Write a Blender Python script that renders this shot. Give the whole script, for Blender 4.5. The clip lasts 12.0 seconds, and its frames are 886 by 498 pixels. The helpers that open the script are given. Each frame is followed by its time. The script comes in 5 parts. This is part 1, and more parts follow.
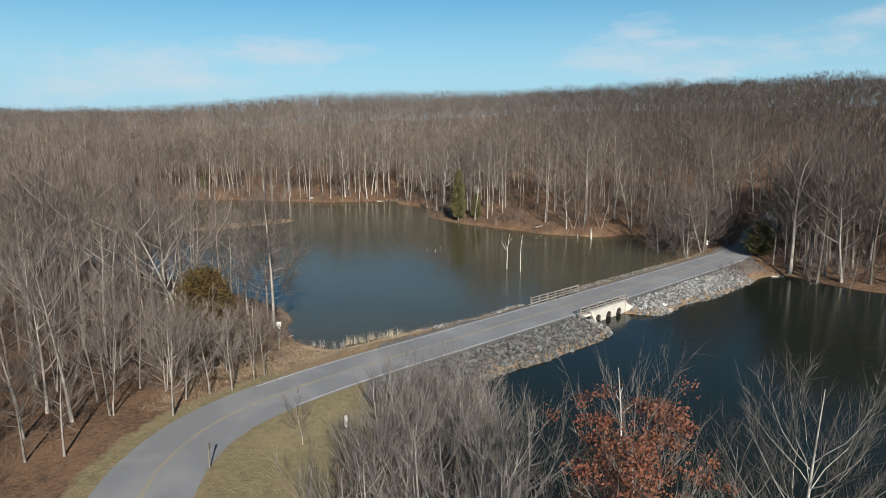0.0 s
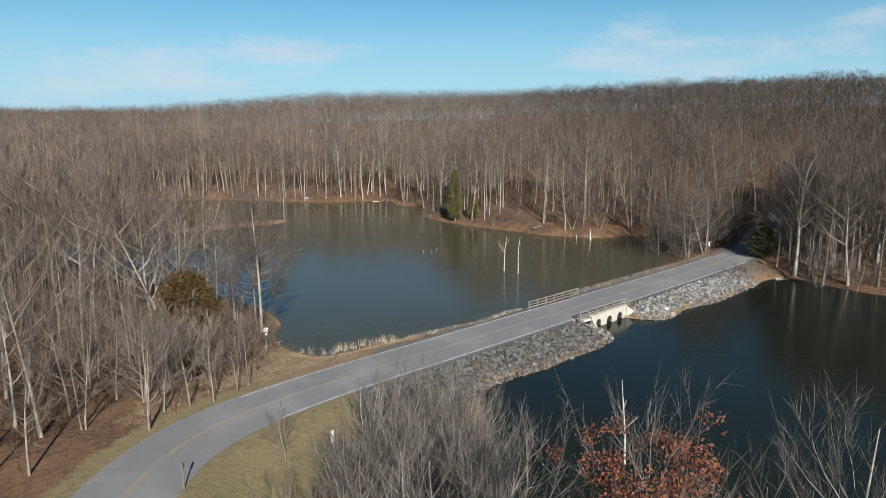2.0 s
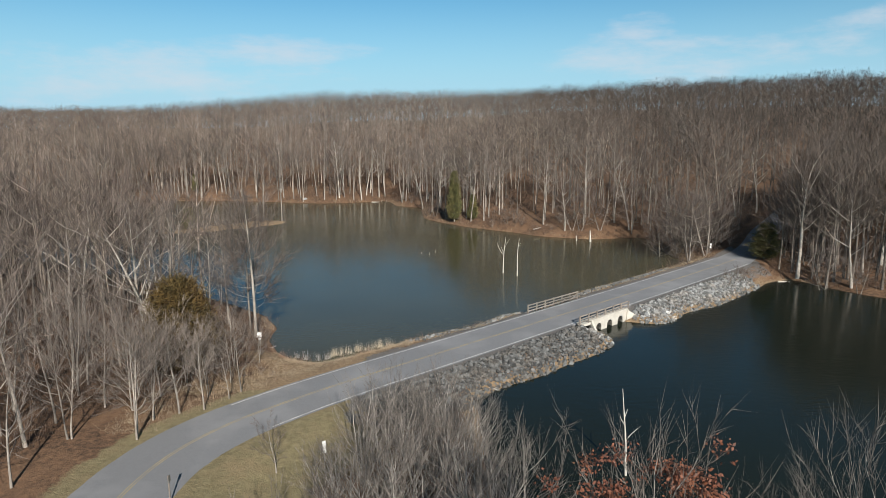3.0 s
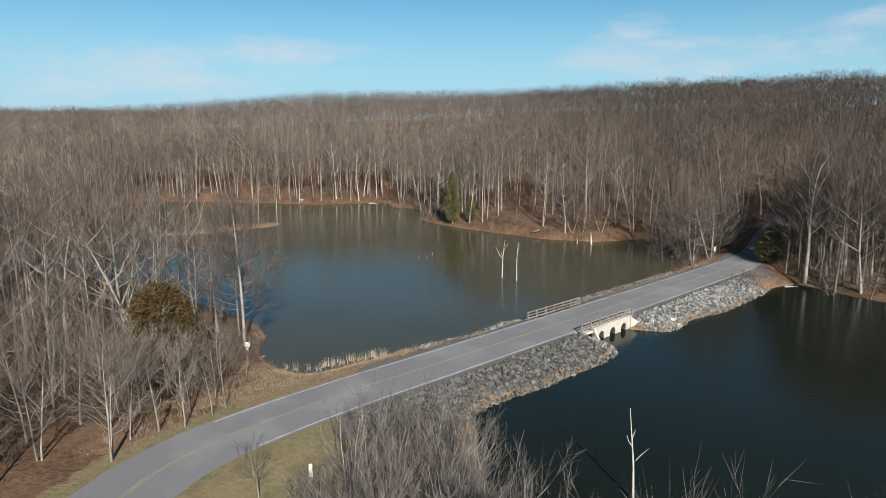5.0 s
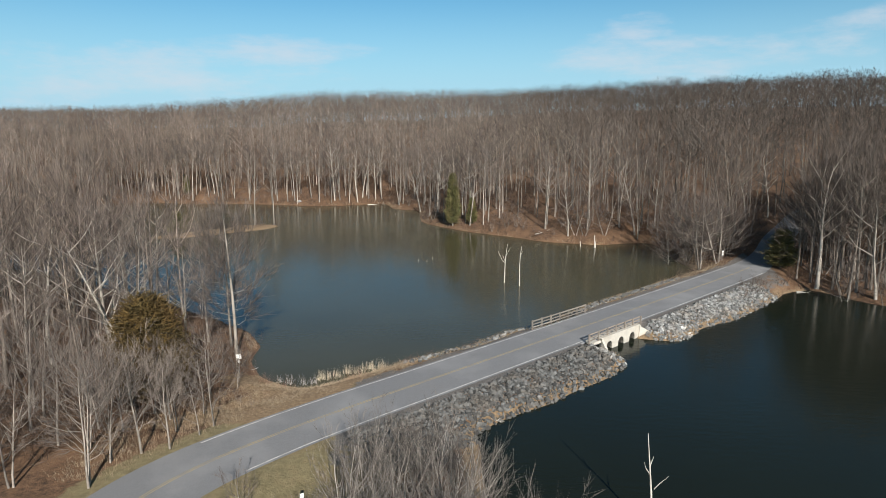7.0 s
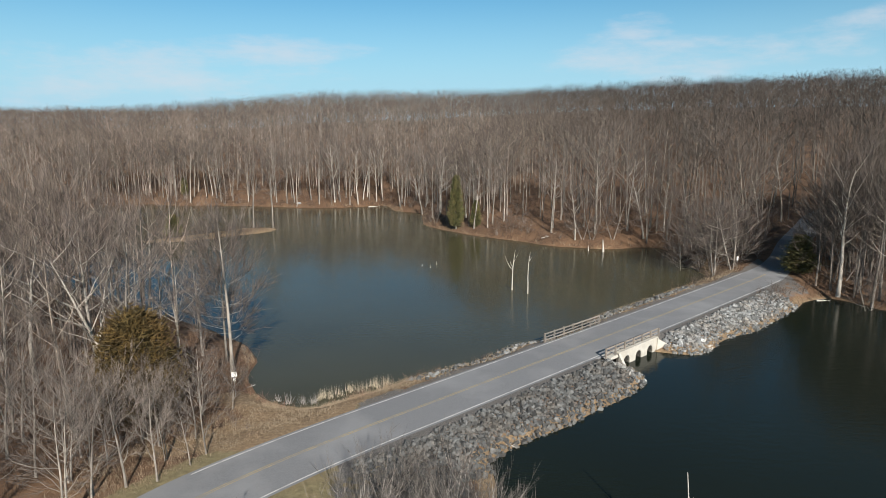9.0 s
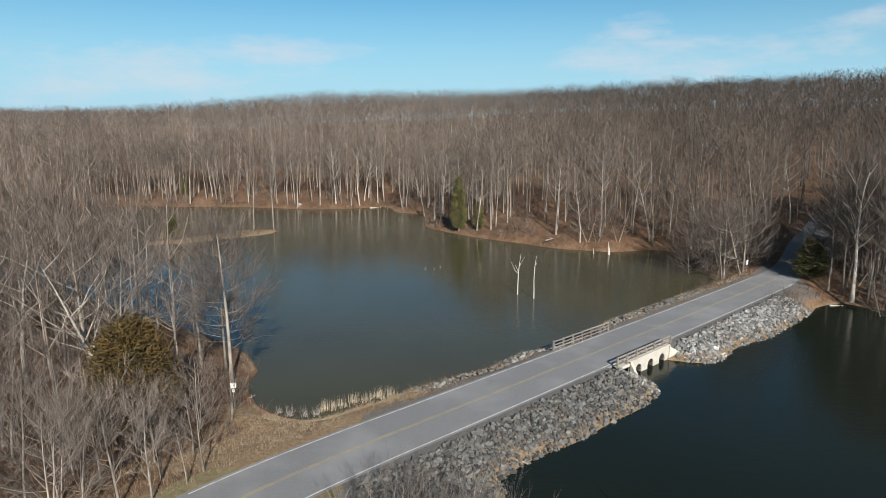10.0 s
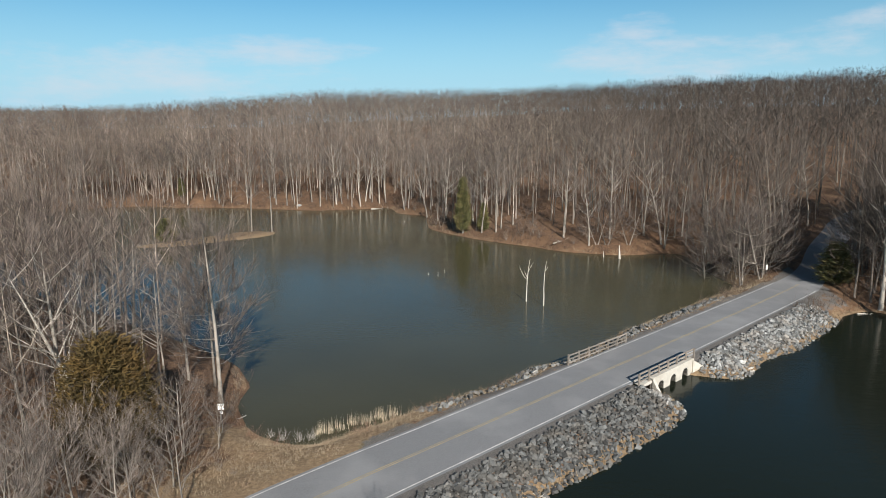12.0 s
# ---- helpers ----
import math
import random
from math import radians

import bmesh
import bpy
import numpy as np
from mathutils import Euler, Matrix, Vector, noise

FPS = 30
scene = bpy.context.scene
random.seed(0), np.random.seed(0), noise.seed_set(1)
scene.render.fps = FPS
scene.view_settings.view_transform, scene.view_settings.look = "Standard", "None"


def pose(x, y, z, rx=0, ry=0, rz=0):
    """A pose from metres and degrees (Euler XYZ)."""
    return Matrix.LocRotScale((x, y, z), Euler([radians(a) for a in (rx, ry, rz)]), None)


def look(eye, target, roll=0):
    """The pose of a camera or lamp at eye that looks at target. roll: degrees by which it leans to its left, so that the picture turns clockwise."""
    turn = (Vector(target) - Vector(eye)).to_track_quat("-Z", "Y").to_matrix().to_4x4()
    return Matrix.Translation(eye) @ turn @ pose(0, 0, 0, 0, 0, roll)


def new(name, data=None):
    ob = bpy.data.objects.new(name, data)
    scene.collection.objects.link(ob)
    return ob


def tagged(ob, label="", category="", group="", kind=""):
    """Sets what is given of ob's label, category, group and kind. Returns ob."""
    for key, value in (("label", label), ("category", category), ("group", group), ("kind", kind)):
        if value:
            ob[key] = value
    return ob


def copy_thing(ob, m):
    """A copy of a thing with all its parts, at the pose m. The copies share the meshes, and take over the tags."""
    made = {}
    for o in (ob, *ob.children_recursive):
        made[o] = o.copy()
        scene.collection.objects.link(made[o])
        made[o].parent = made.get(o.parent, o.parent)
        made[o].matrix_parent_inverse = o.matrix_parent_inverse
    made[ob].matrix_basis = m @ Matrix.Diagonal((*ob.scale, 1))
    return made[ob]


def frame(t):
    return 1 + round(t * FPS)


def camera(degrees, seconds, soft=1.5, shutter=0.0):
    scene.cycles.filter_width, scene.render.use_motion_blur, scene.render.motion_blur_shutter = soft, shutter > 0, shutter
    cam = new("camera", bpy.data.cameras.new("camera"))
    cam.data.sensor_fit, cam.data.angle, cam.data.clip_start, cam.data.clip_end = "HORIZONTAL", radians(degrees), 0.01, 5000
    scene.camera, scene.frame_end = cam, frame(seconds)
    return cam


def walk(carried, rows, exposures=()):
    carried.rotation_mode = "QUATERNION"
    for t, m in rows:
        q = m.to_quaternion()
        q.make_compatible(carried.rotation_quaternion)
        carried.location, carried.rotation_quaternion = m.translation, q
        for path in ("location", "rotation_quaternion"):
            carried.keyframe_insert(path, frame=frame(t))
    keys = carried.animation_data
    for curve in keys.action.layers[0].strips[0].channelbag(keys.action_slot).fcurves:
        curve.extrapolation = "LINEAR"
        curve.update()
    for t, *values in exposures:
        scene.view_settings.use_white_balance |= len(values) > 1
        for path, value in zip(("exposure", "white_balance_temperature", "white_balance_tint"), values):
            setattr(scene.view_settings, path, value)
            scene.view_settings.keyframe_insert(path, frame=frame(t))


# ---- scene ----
cam = camera(70.53, 12.0, soft=0.5)
PATH = [
    (0.0, pose(0.001, 0.000, 24.353, 79.597, 0.196, 0.208)),
    (1.0, pose(0.204, 1.480, 24.216, 79.597, 0.196, 0.149)),
    (2.0, pose(0.420, 2.965, 24.107, 79.597, 0.196, 0.027)),
    (3.0, pose(0.757, 4.332, 24.211, 79.597, 0.196, 0.041)),
    (5.0, pose(1.049, 7.353, 24.290, 79.597, 0.196, -0.043)),
    (6.0, pose(1.099, 8.846, 24.349, 79.597, 0.196, -0.057)),
    (7.0, pose(0.874, 10.582, 24.433, 79.597, 0.196, -0.095)),
    (9.0, pose(0.004, 14.612, 24.692, 79.597, 0.196, -0.125)),
    (10.0, pose(-0.596, 16.772, 24.872, 79.597, 0.196, -0.102)),
    (11.0, pose(-0.969, 19.176, 24.904, 79.597, 0.196, -0.035)),
    (12.0, pose(-1.095, 21.728, 24.656, 79.597, 0.196, 0.032)),
]
walk(cam, PATH, exposures=[(0.0, 0.36), (12.0, 0.4)])

# ---------------------------------------------------------------- light
SUN_EL = radians(28.0)
SUN_TO = Vector((0.23, -0.97, 0)).normalized()          # horizontal way towards the sun
world = bpy.data.worlds.new("winter_sky")
scene.world = world
world.use_nodes = True
wn, wl = world.node_tree.nodes, world.node_tree.links
wn.clear()
sky = wn.new("ShaderNodeTexSky")
sky.sky_type, sky.sun_disc = "NISHITA", False
sky.sun_elevation, sky.sun_rotation = SUN_EL, math.atan2(SUN_TO.x, SUN_TO.y)
sky.air_density, sky.dust_density, sky.ozone_density = 1.0, 0.15, 1.6
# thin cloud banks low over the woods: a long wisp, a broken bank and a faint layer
co = wn.new("ShaderNodeTexCoord")
sep = wn.new("ShaderNodeSeparateXYZ")
wl.new(co.outputs["Generated"], sep.inputs[0])


def sky_math(op, p, q):
    t = wn.new("ShaderNodeMath")
    t.operation = op
    for k, v in enumerate((p, q)):
        if isinstance(v, (int, float)):
            t.inputs[k].default_value = v
        else:
            wl.new(v, t.inputs[k])
    return t.outputs[0]


def sky_range(v, lo, hi, a, b):
    t = wn.new("ShaderNodeMapRange")
    t.interpolation_type = "SMOOTHSTEP"
    for k, w in (("From Min", lo), ("From Max", hi), ("To Min", a), ("To Max", b)):
        t.inputs[k].default_value = w
    wl.new(v, t.inputs["Value"])
    return t.outputs[0]


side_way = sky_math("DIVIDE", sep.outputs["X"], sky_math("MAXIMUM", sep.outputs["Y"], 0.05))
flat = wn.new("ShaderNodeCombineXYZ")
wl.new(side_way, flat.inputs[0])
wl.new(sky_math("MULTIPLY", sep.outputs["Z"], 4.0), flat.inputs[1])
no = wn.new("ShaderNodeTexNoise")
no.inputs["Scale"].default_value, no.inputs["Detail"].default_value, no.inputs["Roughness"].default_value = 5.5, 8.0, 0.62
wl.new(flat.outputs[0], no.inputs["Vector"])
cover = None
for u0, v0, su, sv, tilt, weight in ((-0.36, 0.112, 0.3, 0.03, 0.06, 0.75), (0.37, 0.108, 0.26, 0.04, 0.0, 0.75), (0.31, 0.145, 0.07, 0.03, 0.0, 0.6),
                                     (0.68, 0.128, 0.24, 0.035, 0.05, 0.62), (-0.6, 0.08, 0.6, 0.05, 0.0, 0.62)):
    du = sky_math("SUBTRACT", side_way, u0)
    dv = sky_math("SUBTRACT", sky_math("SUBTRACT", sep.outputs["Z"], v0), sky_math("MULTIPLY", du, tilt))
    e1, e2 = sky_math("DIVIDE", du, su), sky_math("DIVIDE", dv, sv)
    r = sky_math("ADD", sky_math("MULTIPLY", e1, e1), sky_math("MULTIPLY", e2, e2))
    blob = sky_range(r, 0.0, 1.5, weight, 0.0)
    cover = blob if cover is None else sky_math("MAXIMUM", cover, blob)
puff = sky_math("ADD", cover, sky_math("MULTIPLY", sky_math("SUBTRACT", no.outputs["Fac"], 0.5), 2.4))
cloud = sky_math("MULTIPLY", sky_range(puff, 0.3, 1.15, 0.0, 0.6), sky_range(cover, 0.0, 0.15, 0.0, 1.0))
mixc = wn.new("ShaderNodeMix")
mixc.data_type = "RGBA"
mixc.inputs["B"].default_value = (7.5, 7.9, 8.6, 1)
hsv = wn.new("ShaderNodeHueSaturation")
hsv.inputs["Saturation"].default_value = 1.2
tint = wn.new("ShaderNodeMix")
tint.data_type, tint.blend_type = "RGBA", "MULTIPLY"
tint.inputs["Factor"].default_value = 1.0
tint.inputs["B"].default_value = (0.56, 1.0, 1.08, 1)
bg = wn.new("ShaderNodeBackground")
bg.inputs["Strength"].default_value = 0.0695
wo = wn.new("ShaderNodeOutputWorld")
wl.new(sky.outputs[0], hsv.inputs["Color"])
wl.new(hsv.outputs[0], tint.inputs["A"])
haze = wn.new("ShaderNodeMix")
haze.data_type = "RGBA"
haze.inputs["B"].default_value = (4.7, 7.3, 9.3, 1)
wl.new(tint.outputs["Result"], haze.inputs["A"])
wl.new(sky_range(sep.outputs["Z"], 0.0, 0.24, 0.95, 0.06), haze.inputs["Factor"])
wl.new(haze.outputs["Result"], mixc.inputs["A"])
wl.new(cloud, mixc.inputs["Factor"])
deep = wn.new("ShaderNodeVectorMath")                    # clear winter air: the sky deepens towards the zenith
deep.operation = "SCALE"
wl.new(mixc.outputs["Result"], deep.inputs[0])
wl.new(sky_range(sep.outputs["Z"], 0.18, 0.8, 1.0, 0.3), deep.inputs["Scale"])
wl.new(deep.outputs[0], bg.inputs["Color"])
wl.new(bg.outputs[0], wo.inputs["Surface"])

sun = new("sun", bpy.data.lights.new("sun", "SUN"))
sun.data.energy, sun.data.angle, sun.data.color = 5.0, radians(0.55), (1.0, 0.935, 0.85)
to_sun = Vector((SUN_TO.x * math.cos(SUN_EL), SUN_TO.y * math.cos(SUN_EL), math.sin(SUN_EL)))
sun.matrix_world = look(to_sun * 300, (0, 0, 0))

# ---------------------------------------------------------------- materials


def material(name, dark, light, scale=4.0, rough=0.85, bump=0.3, spots=None, spot_scale=0.3, spot_amount=0.5,
             by_object=0.0, grain=0.5, bump_scale=None, metal=0.0, detail=6.0, by_piece=0.0, by_tree=False):
    """Two-scale procedural surface: grain between dark and light, larger stains towards spots."""
    m = bpy.data.materials.new(name)
    m.use_nodes = True
    n, l = m.node_tree.nodes, m.node_tree.links
    b = n["Principled BSDF"]
    b.inputs["Roughness"].default_value, b.inputs["Metallic"].default_value = rough, metal
    g = n.new("ShaderNodeNewGeometry")
    t1 = n.new("ShaderNodeTexNoise")
    t1.inputs["Scale"].default_value, t1.inputs["Detail"].default_value = scale, detail
    t1.inputs["Roughness"].default_value = 0.65
    l.new(g.outputs["Position"], t1.inputs["Vector"])
    r1 = n.new("ShaderNodeMapRange")
    r1.inputs["From Min"].default_value, r1.inputs["From Max"].default_value = 0.5 - 0.5 * grain, 0.5 + 0.5 * grain
    l.new(t1.outputs["Fac"], r1.inputs["Value"])
    c1 = n.new("ShaderNodeMix")
    c1.data_type = "RGBA"
    c1.inputs["A"].default_value, c1.inputs["B"].default_value = (*dark, 1), (*light, 1)
    l.new(r1.outputs[0], c1.inputs["Factor"])
    out = c1.outputs["Result"]
    if spots:
        t2 = n.new("ShaderNodeTexNoise")
        t2.inputs["Scale"].default_value, t2.inputs["Detail"].default_value = spot_scale, 4.0
        l.new(g.outputs["Position"], t2.inputs["Vector"])
        r2 = n.new("ShaderNodeMapRange")
        r2.inputs["From Min"].default_value, r2.inputs["From Max"].default_value = 0.45, 0.68
        r2.inputs["To Max"].default_value = spot_amount
        l.new(t2.outputs["Fac"], r2.inputs["Value"])
        c2 = n.new("ShaderNodeMix")
        c2.data_type = "RGBA"
        c2.inputs["B"].default_value = (*spots, 1)
        l.new(out, c2.inputs["A"])
        l.new(r2.outputs[0], c2.inputs["Factor"])
        out = c2.outputs["Result"]
    for amount, socket in ((by_object, "object"), (by_piece, "piece")):
        if amount:
            src = n.new("ShaderNodeObjectInfo").outputs["Random"] if socket == "object" else g.outputs["Random Per Island"]
            r3 = n.new("ShaderNodeMapRange")
            r3.inputs["To Min"].default_value, r3.inputs["To Max"].default_value = 1 - amount, 1 + amount
            l.new(src, r3.inputs["Value"])
            h = n.new("ShaderNodeHueSaturation")
            l.new(out, h.inputs["Color"])
            l.new(r3.outputs[0], h.inputs["Value"])
            out = h.outputs[0]
    if by_tree:
        # each tree's own tone, with painted shade for the right-hand woods
        t4 = n.new("ShaderNodeAttribute")
        t4.attribute_name = "tone_and_shade"
        c4 = n.new("ShaderNodeMix")
        c4.data_type, c4.blend_type = "RGBA", "MULTIPLY"
        c4.inputs["Factor"].default_value = 1.0
        l.new(out, c4.inputs["A"])
        l.new(t4.outputs["Color"], c4.inputs["B"])
        out = c4.outputs["Result"]
    l.new(out, b.inputs["Base Color"])
    if bump:
        t3 = n.new("ShaderNodeTexNoise")
        t3.inputs["Scale"].default_value, t3.inputs["Detail"].default_value = bump_scale or scale * 3, 5.0
        l.new(g.outputs["Position"], t3.inputs["Vector"])
        bp = n.new("ShaderNodeBump")
        bp.inputs["Strength"].default_value, bp.inputs["Distance"].default_value = bump, 0.1
        l.new(t3.outputs["Fac"], bp.inputs["Height"])
        l.new(bp.outputs[0], b.inputs["Normal"])
    return m


def water_material(name, body, ripple, scale, gloss=0.5):
    m = bpy.data.materials.new(name)
    m.use_nodes = True
    n, l = m.node_tree.nodes, m.node_tree.links
    b = n["Principled BSDF"]
    b.inputs["Roughness"].default_value, b.inputs["IOR"].default_value = 0.13, 1.333
    b.inputs["Specular IOR Level"].default_value = gloss
    g = n.new("ShaderNodeNewGeometry")
    t = n.new("ShaderNodeTexNoise")
    t.inputs["Scale"].default_value, t.inputs["Detail"].default_value = 0.05, 4.0
    l.new(g.outputs["Position"], t.inputs["Vector"])
    c = n.new("ShaderNodeMix")
    c.data_type = "RGBA"
    c.inputs["A"].default_value = (*[v * 0.75 for v in body], 1)
    c.inputs["B"].default_value = (*[v * 1.25 for v in body], 1)
    l.new(t.outputs["Fac"], c.inputs["Factor"])
    l.new(c.outputs["Result"], b.inputs["Base Color"])
    mpg = n.new("ShaderNodeMapping")
    mpg.inputs["Scale"].default_value = (0.6, 1.5, 1.0)
    mpg.inputs["Rotation"].default_value = (0, 0, 0.5)
    l.new(g.outputs["Position"], mpg.inputs["Vector"])
    t2 = n.new("ShaderNodeTexNoise")
    t2.inputs["Scale"].default_value, t2.inputs["Detail"].default_value = scale, 3.0
    l.new(mpg.outputs[0], t2.inputs["Vector"])
    gust = n.new("ShaderNodeTexNoise")
    gust.inputs["Scale"].default_value = 0.035
    l.new(g.outputs["Position"], gust.inputs["Vector"])
    gr = n.new("ShaderNodeMapRange")
    gr.inputs["From Min"].default_value, gr.inputs["From Max"].default_value = 0.35, 0.7
    gr.inputs["To Min"].default_value, gr.inputs["To Max"].default_value = ripple * 0.35, ripple
    l.new(gust.outputs["Fac"], gr.inputs["Value"])
    bp = n.new("ShaderNodeBump")
    bp.inputs["Distance"].default_value = 0.1
    l.new(gr.outputs[0], bp.inputs["Strength"])
    l.new(t2.outputs["Fac"], bp.inputs["Height"])
    l.new(bp.outputs[0], b.inputs["Normal"])
    return m


def ground_material(name):
    """Leaf litter, with dry lawn where the sheet's 'lawn' value is high and bare earth where 'bare' is."""
    m = bpy.data.materials.new(name)
    m.use_nodes = True
    n, l = m.node_tree.nodes, m.node_tree.links
    b = n["Principled BSDF"]
    b.inputs["Roughness"].default_value = 0.95
    g = n.new("ShaderNodeNewGeometry")

    def noise_of(scale, detail=6.0):
        t = n.new("ShaderNodeTexNoise")
        t.inputs["Scale"].default_value, t.inputs["Detail"].default_value, t.inputs["Roughness"].default_value = scale, detail, 0.68
        l.new(g.outputs["Position"], t.inputs["Vector"])
        return t.outputs["Fac"]

    def spread(f, lo, hi):
        r = n.new("ShaderNodeMapRange")
        r.inputs["From Min"].default_value, r.inputs["From Max"].default_value = lo, hi
        l.new(f, r.inputs["Value"])
        return r.outputs[0]

    def mix(f, a, bb):
        c = n.new("ShaderNodeMix")
        c.data_type = "RGBA"
        for k, v in (("A", a), ("B", bb)):
            if isinstance(v, tuple):
                c.inputs[k].default_value = (*v, 1)
            else:
                l.new(v, c.inputs[k])
        l.new(f, c.inputs["Factor"])
        return c.outputs["Result"]

    def attr(a):
        t = n.new("ShaderNodeAttribute")
        t.attribute_name = a
        return t.outputs["Fac"]

    litter = mix(spread(noise_of(2.2), 0.3, 0.7), (0.028, 0.017, 0.011), (0.24, 0.138, 0.077))
    litter = mix(spread(noise_of(0.12), 0.45, 0.7), litter, (0.24, 0.138, 0.076))
    lawn = mix(spread(noise_of(1.6), 0.3, 0.7), (0.155, 0.13, 0.066), (0.29, 0.246, 0.135))
    lawn = mix(spread(noise_of(0.35), 0.45, 0.7), lawn, (0.28, 0.215, 0.12))
    straw = mix(spread(noise_of(3.0), 0.3, 0.7), (0.16, 0.108, 0.063), (0.38, 0.27, 0.16))
    gravel = mix(spread(noise_of(9.0), 0.35, 0.65), (0.09, 0.085, 0.08), (0.22, 0.205, 0.19))
    edge = spread(noise_of(0.9), 0.2, 0.8)

    def rag(a):
        t = n.new("ShaderNodeMath")
        t.operation = "ADD"
        l.new(attr(a), t.inputs[0])
        l.new(edge, t.inputs[1])
        return spread(t.outputs[0], 0.85, 1.15)

    out = mix(rag("lawn"), litter, lawn)
    out = mix(rag("straw"), out, straw)
    out = mix(rag("gravel"), out, gravel)
    l.new(out, b.inputs["Base Color"])
    bp = n.new("ShaderNodeBump")
    bp.inputs["Strength"].default_value, bp.inputs["Distance"].default_value = 0.8, 0.15
    l.new(noise_of(5.0), bp.inputs["Height"])
    l.new(bp.outputs[0], b.inputs["Normal"])
    return m


M_GROUND = ground_material("leaf_litter_ground")
M_ASPHALT = material("worn_asphalt", (0.172, 0.178, 0.188), (0.256, 0.262, 0.272), 12.0, 0.9, 0.15, (0.305, 0.31, 0.318), 0.22, 0.65)
M_WHITE = material("white_road_paint", (0.45, 0.45, 0.44), (0.74, 0.74, 0.72), 3.0, 0.8, 0.1, (0.24, 0.24, 0.24), 1.2, 0.6)
M_YELLOW = material("faded_yellow_road_paint", (0.3, 0.25, 0.15), (0.46, 0.38, 0.22), 3.0, 0.8, 0.1, (0.24, 0.225, 0.2), 0.8, 0.8)
M_BARK = material("grey_bark", (0.1, 0.087, 0.074), (0.39, 0.348, 0.3), 1.6, 0.9, 0.4, (0.5, 0.45, 0.39), 0.25, 0.5, by_object=0.35)
M_PALE = material("pale_sycamore_bark", (0.27, 0.243, 0.208), (0.54, 0.505, 0.447), 1.2, 0.85, 0.3, (0.3, 0.26, 0.21), 0.5, 0.5, by_object=0.15)
M_TWIG = material("bare_twigs", (0.052, 0.041, 0.036), (0.17, 0.138, 0.118), 0.9, 0.9, 0.0, (0.235, 0.198, 0.17), 0.05, 0.6, by_object=0.35, by_piece=0.5)
M_FAR_BARK = material("distant_bark", (0.165, 0.14, 0.116), (0.45, 0.4, 0.343), 0.3, 0.9, 0.0, None, by_piece=0.4, by_tree=True)
M_FAR_TWIG = material("distant_twigs", (0.086, 0.071, 0.06), (0.214, 0.18, 0.152), 0.2, 0.9, 0.0, None, by_piece=0.5, by_tree=True)
M_UNDER = material("undergrowth_stems", (0.036, 0.024, 0.018), (0.135, 0.097, 0.074), 0.4, 0.9, 0.0, (0.2, 0.12, 0.08), 0.08, 0.5, by_piece=0.5)
# dark bark and twigs, darkened further for cloud shade over the right bank
M_DARK_BARK = material("dark_shaded_bark", (0.075, 0.063, 0.052), (0.235, 0.2, 0.165), 1.6, 0.9, 0.4, (0.3, 0.26, 0.22), 0.25, 0.5, by_object=0.35)
M_DARK_TWIG = material("dark_shaded_twigs", (0.052, 0.042, 0.035), (0.15, 0.122, 0.1), 0.9, 0.9, 0.0, (0.14, 0.1, 0.08), 0.05, 0.6, by_object=0.3, by_piece=0.5)
M_THICKET = material("pale_grey_young_bark", (0.19, 0.17, 0.15), (0.46, 0.43, 0.39), 2.0, 0.9, 0.2, (0.24, 0.2, 0.17), 0.4, 0.5, by_object=0.25)
M_SILVER = material("silver_grey_twigs", (0.075, 0.066, 0.059), (0.25, 0.225, 0.2), 1.5, 0.9, 0.0, (0.1, 0.075, 0.06), 0.3, 0.6, by_object=0.4, by_piece=0.6)
M_DEAD = material("bleached_dead_wood", (0.42, 0.38, 0.33), (0.72, 0.68, 0.62), 2.5, 0.85, 0.3, (0.34, 0.3, 0.25), 0.8, 0.4)
M_RUSSET = material("russet_oak_leaves", (0.07, 0.022, 0.012), (0.21, 0.066, 0.03), 2.0, 0.7, 0.0, (0.24, 0.1, 0.045), 0.6, 0.5, by_piece=0.35)
M_CEDAR = material("bronze_green_cedar", (0.04, 0.03, 0.009), (0.12, 0.08, 0.02), 1.0, 0.8, 0.0, (0.13, 0.075, 0.022), 0.5, 0.6, by_piece=0.35)
M_PINE = material("olive_green_needles", (0.05, 0.056, 0.02), (0.16, 0.152, 0.056), 1.3, 0.8, 0.0, (0.22, 0.17, 0.07), 0.6, 0.65, by_piece=0.4)
M_STRAW = material("dry_straw_grass", (0.22, 0.165, 0.105), (0.45, 0.37, 0.26), 1.5, 0.9, 0.0, (0.32, 0.21, 0.13), 0.4, 0.6, by_piece=0.3)
M_LAWN = material("dry_olive_grass", (0.17, 0.142, 0.07), (0.32, 0.272, 0.15), 1.5, 0.9, 0.0, (0.25, 0.18, 0.09), 0.4, 0.6, by_piece=0.3)
M_REED = material("pale_dry_reeds", (0.408, 0.323, 0.212), (0.663, 0.578, 0.425), 2.0, 0.9, 0.0, None, by_piece=0.25)
M_BRUSH = material("reddish_dry_brush", (0.14, 0.075, 0.05), (0.3, 0.17, 0.11), 1.5, 0.9, 0.0, None, by_piece=0.3)
M_STONE = material("broken_grey_riprap", (0.1, 0.106, 0.106), (0.36, 0.366, 0.358), 2.6, 0.85, 0.5, (0.27, 0.225, 0.175), 0.6, 0.5, by_object=0.6, by_piece=0.6)
M_CONCRETE = material("pale_concrete", (0.468, 0.441, 0.387), (0.630, 0.599, 0.531), 2.0, 0.85, 0.25, (0.38, 0.34, 0.28), 0.7, 0.35)
M_PIPE = material("dark_culvert_lining", (0.05, 0.045, 0.04), (0.12, 0.11, 0.095), 2.0, 0.9, 0.2)
